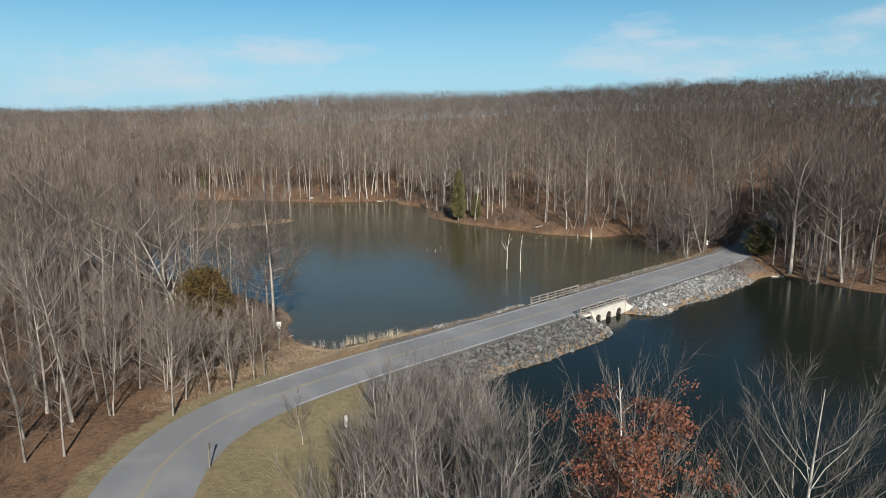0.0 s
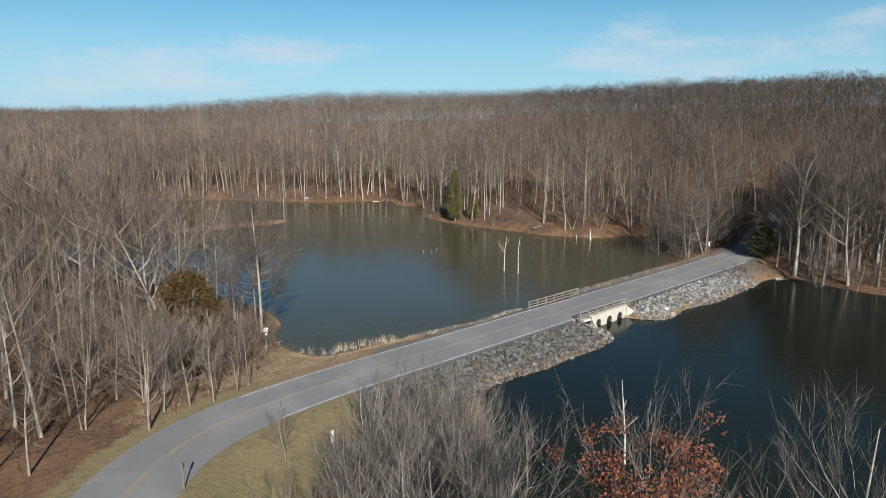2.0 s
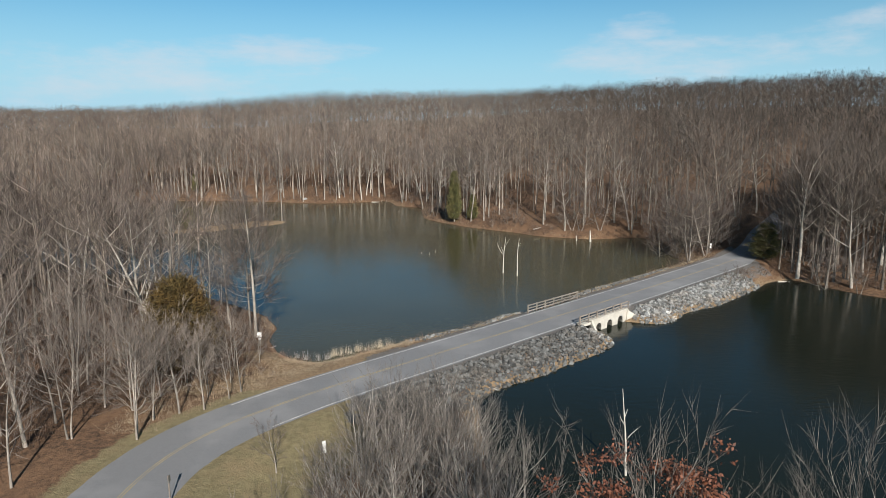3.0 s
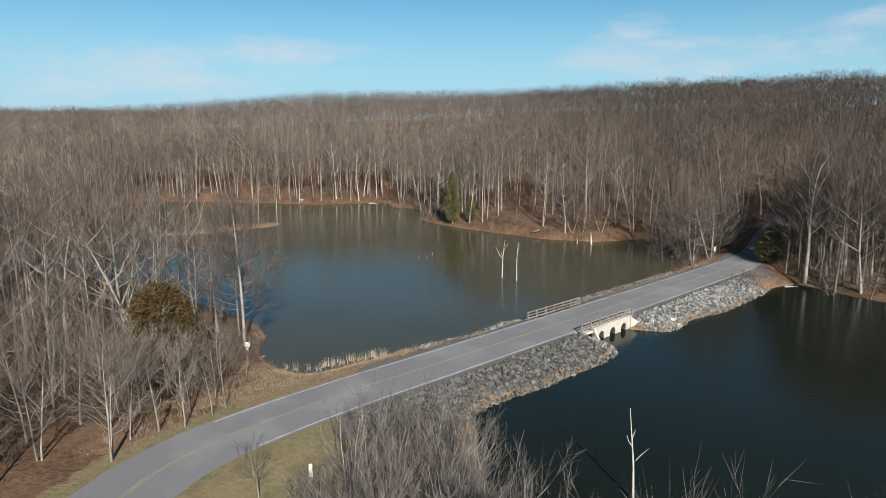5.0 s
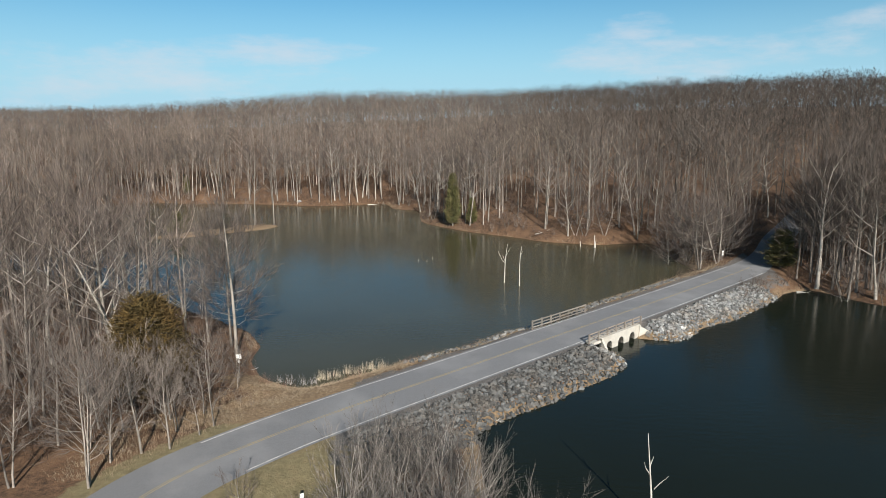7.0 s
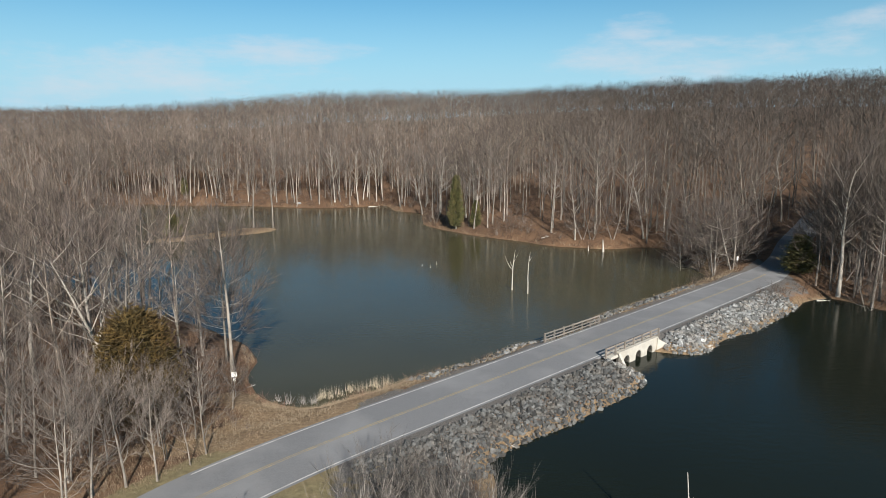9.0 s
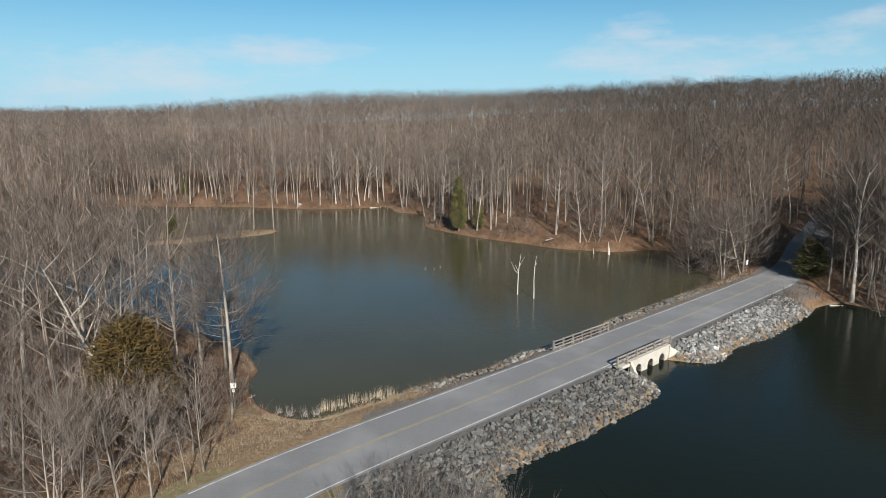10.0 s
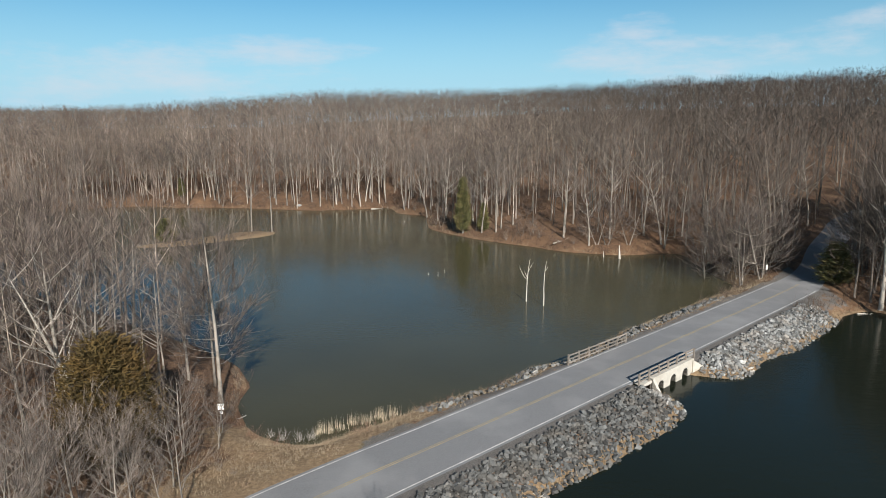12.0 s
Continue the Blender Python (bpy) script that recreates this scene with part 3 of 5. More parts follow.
def dome_tree(seed, H, r0, clear, wide, low, limbs, subs, twigs, tw, label, bark=None, twig_mat=None, stems=1, sides=5, leaves=0, name="bare_tree", fan=(0.1, 0.25), **form):
    """A broad-crowned leafless tree; each stem is a part, the twigs are the crown."""
    rng = random.Random(seed)
    e = thing(name, (0, 0, 0), label, "tree" if name != "shrub" else "shrub")
    woods, crown, tips = [], Buf(), []
    for k in range(stems):
        a = 6.283 * k / stems + rng.uniform(-0.5, 0.5)
        tilt = rng.uniform(*fan) if stems > 1 else rng.uniform(0, 0.05)
        b = Vector((math.cos(a), math.sin(a), 0)) * (r0 * 1.6 * min(stems - 1, 3) * rng.uniform(0.6, 1.2)) + Vector((0, 0, -0.25))
        woods.append(Buf())
        dome_stem(woods[-1], crown, tips, rng, b, H * (1 if k == 0 else rng.uniform(0.72, 0.98)), r0 * (1 if stems == 1 else 0.75), clear, wide, low, limbs, subs, twigs, tw,
                  (math.cos(a) * tilt, math.sin(a) * tilt), sides, **form)
    fit_h = H / max(p.z for p in crown.v)
    for p in [q for w in woods for q in w.v] + crown.v + tips:
        p *= fit_h
    for w in woods:
        part_mesh("trunk", w.mesh("trunk", [bark or M_BARK]), e)
    part_mesh("crown", crown.mesh("crown", [twig_mat or M_TWIG]), e)
    if leaves:
        lf = Buf()
        low_tips = sorted(tips, key=lambda p: p.z)[int(len(tips) * 0.05): int(len(tips) * 0.9)]
        blobs = [rng.choice(low_tips) for _ in range(260)]
        for _ in range(leaves):
            c = rng.choice(blobs)
            lf.leaf(c + Vector((rng.gauss(0, 0.2), rng.gauss(0, 0.2), rng.gauss(0, 0.13))), rng.uniform(0.035, 0.075), rng)
        part_mesh("leaves", lf.mesh("leaves", [M_RUSSET]), e, "clinging dry russet leaves")
    return e


def evergreen(seed, H, R, n, mat, label, cone=0.5, name="evergreen", spray=0.13):
    """A cedar or pine: trunk, and sprays of foliage on uneven boughs."""
    rng = random.Random(seed)
    e = thing(name, (0, 0, 0), label, "tree")
    wood, leafy = Buf(), Buf()
    wood.tube([Vector((0, 0, -0.2)), Vector((0.05, 0, H * 0.4)), Vector((0, 0.05, H * 0.95))], [R * 0.07, R * 0.05, 0.02], 6)
    boughs = int(n / 26)
    for i in range(boughs):
        u = (i + rng.random()) / boughs
        z = H * (0.08 + 0.9 * u)
        rr = R * ((1 - u) ** cone) * rng.uniform(0.65, 1.12) * (0.6 + 0.4 * min(1, u * 5))
        a = i * 2.4 + rng.uniform(-0.4, 0.4)
        out = Vector((math.cos(a), math.sin(a), rng.uniform(0.1, 0.5)))
        pts = curve_pts(Vector((0, 0, z - rr * 0.2)), out, rr * 1.05, 3, rng, 0.08, 0.08)
        wood.tube(pts, [0.04, 0.03, 0.02, 0.006], 3)
        for _ in range(26):
            p, d = along(pts, rng.uniform(0.35, 1.0))
            p = p + Vector((rng.gauss(0, 0.16 * R), rng.gauss(0, 0.16 * R), rng.gauss(0, 0.13 * R))) * 0.8
            dd = (d + Vector((rng.gauss(0, 0.5), rng.gauss(0, 0.5), rng.gauss(0.35, 0.4)))).normalized()
            for _ in range(2):
                leafy.blade(p, p + (dd + Vector((rng.gauss(0, 0.4), rng.gauss(0, 0.4), rng.gauss(0, 0.3)))) * rng.uniform(0.2, 0.42), spray, rng)
    part_mesh("trunk", wood.mesh("trunk", [M_BARK]), e)
    part_mesh("crown", leafy.mesh("crown", [mat]), e)
    return e


placed = []


def stand(model, x, y, height=1.0, turn=None, group="", label="", sink=0.05, lean=0.0, width=None, z=None):
    """A copy of a model tree, its foot on the ground."""
    rng = random.Random(int(x * 131) * 7919 + int(y * 177))
    turn = rng.uniform(0, 360) if turn is None else turn
    w = width or height * rng.uniform(0.9, 1.1)
    gz = ground_z(x, y) if z is None else z
    m = Matrix.Translation((x, y, gz - sink)) @ Matrix.Rotation(radians(lean), 4, Vector((math.cos(turn), math.sin(turn), 0))) \
        @ Matrix.Rotation(radians(turn), 4, "Z") @ Matrix.Diagonal((w, w, height, 1))
    if model.get("used"):
        ob = copy_thing(model, m @ Matrix.Diagonal((1 / model.scale.x, 1 / model.scale.y, 1 / model.scale.z, 1)))
    else:
        ob = model
        ob.matrix_basis = m
        ob["used"] = 1
    placed.append((x, y))
    return tagged(ob, label, "", group)


def scatter(seed, x0, x1, y0, y1, gap, keep):
    """Jittered places in a field that keep() allows, given x, y, water distance and road distance."""
    r = np.random.RandomState(seed)
    xs, ys = np.meshgrid(np.arange(x0, x1, gap), np.arange(y0, y1, gap))
    xs = (xs + r.uniform(-0.46, 0.46, xs.shape) * gap).ravel()
    ys = (ys + r.uniform(-0.46, 0.46, ys.shape) * gap).ravel()
    h, d, dr, side = survey(xs, ys)
    ok = keep(xs, ys, d, dr, side, r)
    return xs[ok], ys[ok], h[ok], d[ok]


def in_view(x, y, wide):
    return np.abs(x + 2) < 0.73 * (y + 12) + wide


# models: near ones with finer twigs, bank trees with fewer
TALL = [dome_tree(11 + i, 22, 0.2, 0.46 + 0.04 * (i % 3), 0.2 + 0.015 * (i % 4), 0.38 + 0.04 * (i % 3), 12, 6, 9, 0.045, "tall bare grey forest tree standing in brown leaf litter", fine=False, bw=2.8, reach=0.4) for i in range(6)]
# darker forest trees: the right bank's cloud shade is in their colours
SHADY = [dome_tree(21 + i, 22, 0.19, 0.44, 0.21 + 0.02 * (i % 3), 0.38, 12, 6, 9, 0.045, "tall bare forest tree with shade-darkened bark and twig colours", M_DARK_BARK, M_DARK_TWIG, fine=False, arch=0.75, bw=2.8, reach=0.4) for i in range(4)]
PALE = [dome_tree(31 + i, 22, 0.25, 0.36, 0.24, 0.34, 11, 7, 8, 0.04, "tall pale-barked bare tree with ascending white limbs", M_PALE, wob=0.05, fine=False, limb_r=0.58, reach=0.36) for i in range(4)]
LACY = [dome_tree(36 + i, 20, 0.19, 0.16, 0.22, 0.12, 38, 8, 13, 0.036, "tall grey tree with a rounded lacy crown of fine twigs", M_BARK, wob=0.014, limb_r=0.2, arch=0.75, top=0.94, side_len=0.4, fine=False, bw=2.4, lift=(0.1, 0.6)) for i in range(2)]
EDGE = [dome_tree(45 + i, 10, 0.12, 0.08, 0.34, 0.06, 13, 6, 9, 0.032, "low-branched bare tree leaning over the water's edge", M_DARK_BARK if i else M_BARK, stems=2, sides=4, fan=(0.15, 0.4), arch=0.85, lift=(0.05, 0.6), wob=0.06, limb_r=0.45, fine=False, bw=2.6, side_len=0.5) for i in range(3)]
ROADSIDE = [dome_tree(41 + i, 11, 0.1, 0.24, 0.27, 0.22, 13, 6, 11, 0.024, "slender bare roadside tree with a fine open crown", stems=1 + (i % 2), fan=(0.05, 0.16), limb_r=0.5, wob=0.045) for i in range(4)]
THICKET = [dome_tree(51 + i, 6, 0.08, 0.16, 0.3, 0.14, 8, 5, 6, 0.013, "many-stemmed bare thicket tree with pale grey twigs", M_THICKET, M_SILVER, stems=3, sides=4, fan=(0.08, 0.36), limb_r=0.55, arch=0.6, wob=0.08, side_len=0.5, reach=0.42) for i in range(4)]
BUSHY = [dome_tree(61 + i, 4.0, 0.035, 0.1, 0.3, 0.1, 6, 5, 5, 0.018, "low bare shrub with tangled brown stems", stems=4, sides=4, name="shrub", fan=(0.15, 0.45), fine=False) for i in range(3)]
LOOKOUT = [dome_tree(71 + i, 16, 0.12, 0.25, 0.13, 0.3, 15, 7, 8, 0.009, "tall bare grey tree with long ascending branches", M_THICKET, M_SILVER, stems=2, fan=(0.05, 0.14), sides=6, arch=0.4) for i in range(2)]
SPREADING = dome_tree(77, 18.4, 0.12, 0.55, 0.17, 0.52, 36, 9, 8, 0.013, "wide-crowned bare tree with a forked pale trunk", M_PALE, M_SILVER, sides=7, limb_r=0.3, arch=0.5, side_len=0.36, reach=0.28, top=0.97, wob=0.02)
OAK = dome_tree(81, 18, 0.14, 0.3, 0.15, 0.45, 19, 8, 9, 0.012, "oak holding clumps of dry russet leaves on its bare crown", M_THICKET, M_SILVER, stems=2, fan=(0.02, 0.06), sides=6, leaves=17000, name="oak_tree", arch=0.45)
PALE_SHRUB = dome_tree(67, 1.5, 0.02, 0.1, 0.3, 0.15, 6, 4, 4, 0.012, "small bleached shrub at the edge of the pond", M_DEAD, M_BARK, stems=4, sides=4, name="shrub", fan=(0.1, 0.3))
CEDAR = evergreen(91, 8.2, 3.6, 24000, M_CEDAR, "rounded bronze-green cedar among bare trees", 0.4, "cedar_tree", 0.1)
PINE = evergreen(92, 10.0, 2.1, 7000, M_PINE, "olive-green ragged evergreen at the foot of bare woods", 0.75, "evergreen_tree", 0.16)

# near bank, below the camera
for x, y, h, k in ((3.0, 20.2, 14.0, 0), (0.6, 23.6, 12.2, 1), (3.1, 29.8, 12.0, 0), (14.6, 16.1, 14.5, 0), (8.8, 18.1, 15.6, 1), (-2.2, 27, 10.5, 0), (-1.7, 33.6, 9.3, 1), (2.8, 31.8, 10.2, 1), (1.6, 20.9, 12.8, 1)):
    stand(LOOKOUT[k], x, y, h / 16, group="bare trees on the near bank")
stand(SPREADING, 10.7, 17.5, 18.1 / 18.4, width=1.0, group="bare trees on the near bank", z=0.6)
stand(OAK, 5.9, 17.6, 17.7 / 18, turn=40, width=0.9)
for x, y, s in [(-2.7, 53.51, 0.49), (-4.79, 44.37, 0.96), (-0.87, 49.16, 0.82), (1.3, 45.24, 1.09), (-3.65, 39.59, 1.07), (3.04, 39.15, 1.27), (-6.09, 40.02, 0.87), (0, 41.76, 1.3), (-5.74, 36.1, 0.92), (2.78, 47.85, 0.87),
                (-0.43, 36.54, 1.37), (-7.13, 31.32, 1.12), (-3.48, 50.63, 0.6), (1.91, 34.37, 1.56), (-1.3, 44.8, 1.04), (2.78, 43.06, 1.09), (-4.79, 47.68, 0.82), (0.78, 51.77, 0.58),
                (-1.91, 46.98, 0.92), (-5.22, 32.62, 1.17), (4.79, 36.1, 1.37), (0.43, 30.45, 1.65), (-4.35, 27.84, 1.56), (5.22, 26.1, 1.85), (7.39, 22.62, 1.95), (-1.04, 39.59, 1.22), (-1.74, 55.24, 0.41), (-2.61, 42.2, 1.14), (1.74, 37.84, 1.37), (-3.04, 34.8, 1.37),
                (-0.17, 53.51, 0.43), (1.57, 50.02, 0.65), (-2.78, 48.89, 0.76), (-6.53, 42.63, 0.65), (-4.35, 37.41, 1.07), (-0.87, 34.37, 1.46), (3.48, 33.06, 1.56)]:
    stand(THICKET[int(abs(x * 10)) % 4], x, y, s / 0.87, group="bare thicket trees between road and pond")
for x, y, k, w in ((-2.0, 45.0, 1.5, 1.05), (-3.7, 46.4, 1.42, 1.0), (0.2, 46.2, 1.45, 1.1), (-4.8, 43.4, 1.5, 1.0), (1.9, 43.8, 1.5, 1.05)):
    stand(THICKET[int(abs(x * 7)) % 4], x, y, k, width=w, group="bare thicket trees between road and pond")
stand(ROADSIDE[0], -11.05, 44.72, 0.42, group="roadside trees", width=0.5)

# along the outside of the bend
for x, y, s, k in [(-27.84, 48.72, 0.87, 1), (-22.79, 48.98, 0.83, 3), (-21.4, 53.42, 0.74, 0), (-19.57, 54.03, 0.63, 2), (-17.66, 57.94, 0.54, 0), (-18.18, 56.2, 0.43, 2), (-28.01, 42.37, 0.74, 2), (-28.36, 54.72, 0.74, 0),
                   (-23.05, 52.2, 0.7, 1), (-24.79, 57.42, 0.61, 2), (-22.18, 60.03, 0.54, 3), (-32.19, 57.42, 0.87, 0), (-35.67, 53.94, 0.87, 1), (-19.84, 61.34, 0.52, 0), (-20.88, 65.69, 0.61, 3), (-35.23, 62.2, 0.87, 3),
                   (-32.62, 44.8, 0.96, 2), (-37.41, 47.85, 1.04, 3), (-18.7, 66.99, 0.39, 1), (-26.97, 57.85, 0.54, 0), (-30.45, 51.33, 0.78, 2), (-24.01, 61.16, 0.57, 1), (-26.62, 61.42, 0.52, 3), (-29.14, 60.9, 0.7, 0), (-31.32, 64.38, 0.78, 2), (-20.45, 57.42, 0.52, 1), (-25.66, 54.2, 0.65, 3), (-33.06, 60.46, 0.78, 2)]:
    stand(ROADSIDE[k], x, y, 1.12 * s / 0.87, group="roadside trees")
for x, y, s, k in [(-31.67, 70.03, 0.78, 2), (-33.49, 49.16, 0.48, 0), (-40.02, 73.08, 0.74, 1)]:
    stand(PALE[k], x, y, s / 0.87, group="pale trees by the pond", lean=1.5)
stand(LACY[0], -21.75, 76.21, 0.95, group="pale trees by the pond")
stand(LACY[1], -23.32, 79.17, 0.88, group="pale trees by the pond")
stand(CEDAR, -25.93, 65.08, 1.1)
for x, y, s in [(-19.66, 73.08, 0.43), (-20.36, 76.12, 0.52), (-22.18, 71.78, 0.52), (-22.62, 82.65, 0.43), (-28.71, 72.21, 0.7), (-17.4, 63.51, 0.39), (-16.09, 62.64, 0.3), (-25.23, 78.3, 0.7), 
                (-23.49, 76.56, 0.78), (-21.23, 79.61, 0.48), (-18.27, 65.25, 0.35), (51.33, 122.67, 0.78), (47.85, 122.23, 0.87), (46.63, 125.28, 1.04), (49.59, 127.02, 1.13), (56.55, 124.41, 0.78), (64.38, 110.49, 0.7)]:
    stand(BUSHY[int(abs(x * 3)) % 3], x, y, 0.68 * s / 0.87, group="waterside shrubs")

for x, y, s in ((-12.9, 69.3, 1.0), (-12.0, 69.6, 1.1), (-14.4, 69.4, 0.9), (-15.4, 70.0, 0.7)):
    stand(PALE_SHRUB, x, y, s, group="bleached shrubs in the shallows")

# evergreens beyond the ponds
stand(PINE, 3.65, 174.44, 1.35, width=1.15, group="evergreens")
stand(PINE, 8.6, 172.4, 0.68, width=0.8, group="evergreens")
stand(PINE, 58.2, 114.6, 0.64, width=1.4, group="evergreens")
stand(PALE[3], 58.9, 104.9, 1.1, group="trees of the far bank", z=0.9)
for x, y, s, m in ((50.2, 120.6, 1.5, 0), (51.5, 124.4, 1.4, 1), (48.2, 124.0, 1.45, 2), (53.5, 125, 1.4, 1), (47.6, 127.4, 1.3, 2), (54.5, 127.5, 1.2, 2), (43.8, 127, 1.1, 0), (58.5, 131, 1.3, 1), (60, 99.5, 0.9, 0), (64, 97, 0.9, 1),
                   (59.5, 114.5, 1.0, 1), (62.5, 118.5, 1.2, 2), (66.5, 123.5, 1.2, 0), (70.5, 129.5, 1.3, 1), (75, 134, 1.3, 2), (64.5, 112.5, 1.2, 0), (69, 117.5, 1.3, 1)):
    stand(EDGE[m], x, y, s, lean=5, group="trees of the far bank")
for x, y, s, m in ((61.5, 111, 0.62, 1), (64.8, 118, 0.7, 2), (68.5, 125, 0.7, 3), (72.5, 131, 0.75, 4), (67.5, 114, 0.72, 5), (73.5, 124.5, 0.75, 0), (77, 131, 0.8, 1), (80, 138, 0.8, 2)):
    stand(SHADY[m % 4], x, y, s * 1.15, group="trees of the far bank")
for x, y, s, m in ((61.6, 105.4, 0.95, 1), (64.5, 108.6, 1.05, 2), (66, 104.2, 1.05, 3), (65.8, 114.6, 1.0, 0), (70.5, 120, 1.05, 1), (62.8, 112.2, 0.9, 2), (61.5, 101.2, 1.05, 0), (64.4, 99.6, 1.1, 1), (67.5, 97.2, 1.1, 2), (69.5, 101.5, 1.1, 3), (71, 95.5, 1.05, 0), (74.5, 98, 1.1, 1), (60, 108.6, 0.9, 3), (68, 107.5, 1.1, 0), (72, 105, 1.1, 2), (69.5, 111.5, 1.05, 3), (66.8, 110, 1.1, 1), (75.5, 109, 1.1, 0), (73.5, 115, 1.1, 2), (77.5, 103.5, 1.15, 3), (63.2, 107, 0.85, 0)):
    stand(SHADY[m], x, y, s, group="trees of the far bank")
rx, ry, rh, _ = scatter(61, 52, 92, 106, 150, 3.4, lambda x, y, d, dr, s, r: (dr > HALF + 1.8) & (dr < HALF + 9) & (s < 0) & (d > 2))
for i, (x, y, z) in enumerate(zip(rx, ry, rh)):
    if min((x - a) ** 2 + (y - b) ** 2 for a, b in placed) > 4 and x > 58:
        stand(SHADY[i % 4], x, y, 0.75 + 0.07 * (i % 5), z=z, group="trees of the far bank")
stand(TALL[0], 63.4, 102.6, 1.0, group="trees of the far bank")
stand(TALL[2], 69.1, 114.9, 0.85, group="trees of the far bank")
stand(PINE, -64.6, 163.6, 0.56, width=1.2, group="evergreens")
stand(PINE, -95.7, 247.95, 0.7, group="evergreens")


# the wood left of the bend: the front of it tree by tree, what lies behind goes to the joined woods
lx, ly, lh, _ = scatter(3, -110, -20, 2, 132, 4.2, lambda x, y, d, dr, s, r: (d > 1.5) & (dr > HALF + 6.5) & (s > 0) & (x < -22) & (r.uniform(size=x.shape) < np.where((y < 60) & (x > -46), 0.26, 0.8)))
rest = []
for i, (x, y, z) in enumerate(zip(lx, ly, lh)):
    if min((x - a) ** 2 + (y - b) ** 2 for a, b in placed) < 5 or (abs(x + 26) < 4.5 and 52 < y < 66):
        continue
    q = random.Random(i)
    if x < -56 or y < 30:
        rest.append((x, y, z))
    elif q.random() < 0.6:
        stand(SHADY[q.randrange(4)] if q.random() < 0.35 else TALL[q.randrange(6)] if q.random() < 0.85 else PALE[q.randrange(4)], x, y, q.uniform(0.55, 0.85) if y < 62 else q.uniform(0.72, 0.92), z=z, group="trees of the wood beside the bend", lean=q.uniform(0, 3.5))
    else:
        stand(ROADSIDE[q.randrange(4)], x, y, q.uniform(0.7, 1.2), z=z, group="trees of the wood beside the bend", lean=q.uniform(0, 5))

# trees along the far banks
for x, y, s, m in ((-37.2, 232.2, 1.25, 0), (-37.5, 243, 1.1, 2), (-29.2, 232.8, 1.1, 1), (-28.1, 238.2, 1.0, 3), (-27, 242, 1.1, 2), (-23.2, 237, 1.1, 0), (-21.1, 238.5, 1.1, 1), (-6, 207.7, 0.85, 3),
                   (29.9, 153.5, 0.75, 1), (36.6, 161.9, 0.85, 0), (43, 158.2, 0.95, 2), (45.4, 153.7, 0.9, 3), (50.9, 156.7, 0.85, 0)):
    stand(PALE[m], x, y, s, group="trees of the far bank", lean=1.5, width=s * 0.85)
bx, by, bh, bd = scatter(5, -150, 150, 80, 290, 4.5, lambda x, y, d, dr, s, r: (d > 0.9) & (d < 26) & (dr > np.where(x > 62, 4.3, 5.0)) & in_view(x, y, 10) & (y + 0.55 * x > 128) & (x > -140) & ~((s > 0) & (x < 46) & (y < 116)) & ~((s < 0) & (x < 60) & (y < 114)) & (r.uniform(size=x.shape) < 0.9))
for i, (x, y, z, d) in enumerate(zip(bx, by, bh, bd)):
    q = random.Random(900 + i)
    k = q.random()
    if -78 < x < -34 and 148 < y < 178:
        continue
    if d > 11 and not (x > 40 and y < 150):
        rest.append((x, y, z))
    elif d < 4.5 and k < (0.6 if x > 24 else 0.22):
        stand(EDGE[q.randrange(3)], x, y, q.uniform(0.7, 1.6), z=z, group="trees of the far bank", lean=q.uniform(0, 9))
    elif k < 0.66:
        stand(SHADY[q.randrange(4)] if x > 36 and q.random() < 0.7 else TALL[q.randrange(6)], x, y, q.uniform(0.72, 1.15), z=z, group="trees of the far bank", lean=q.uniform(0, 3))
    elif k < 0.78:
        stand(PALE[q.randrange(4)], x, y, q.uniform(0.6, 1.05), z=z, group="trees of the far bank", lean=q.uniform(0, 5))
    else:
        stand(BUSHY[q.randrange(3)], x, y, q.uniform(0.45, 1.1), z=z, group="undergrowth of the far bank")


# distant woods: one mesh of many trees
def far_model(seed, H, limbs, subs, twigs, tw, wide, low, clear, r0=0.19, bw=2.2, reach=0.34, side_len=0.34, fill=0):
    """A distant tree of the same growth, with fewer pieces; fill: short twigs spread through the rounded crown."""
    rng = random.Random(seed)
    wood, crown = Buf(), Buf()
    dome_stem(wood, crown, [], rng, Vector((0, 0, -0.5)), H, r0, clear, wide, low, limbs, subs, twigs, tw, sides=3, fine=False, bw=bw, reach=reach, limb_r=0.55, side_len=side_len)
    R, mid, half = H * wide, H * (1 + low) / 2, H * (1 - low) / 2
    for _ in range(fill):
        out = Vector((rng.gauss(0, 1), rng.gauss(0, 1), rng.gauss(0.35, 1))).normalized()
        k = rng.uniform(0.45, 1.0) ** 0.6 * (1 + 0.12 * noise.noise(out * 2.2 + Vector((seed, 0, 0))))
        p = Vector((out.x * R * k, out.y * R * k, mid + math.copysign(abs(out.z) ** 0.75, out.z) * half * k * 0.92))
        td = (out + Vector((rng.gauss(0, 0.5), rng.gauss(0, 0.5), rng.gauss(0.35, 0.4)))).normalized()
        crown.blade(p, p + td * rng.uniform(0.5, 1.25), tw * rng.uniform(0.8, 1.3), rng)
    return (np.array([tuple(v) for v in wood.v]), np.array(wood.f), np.array([tuple(v) for v in crown.v]), np.array(crown.f))


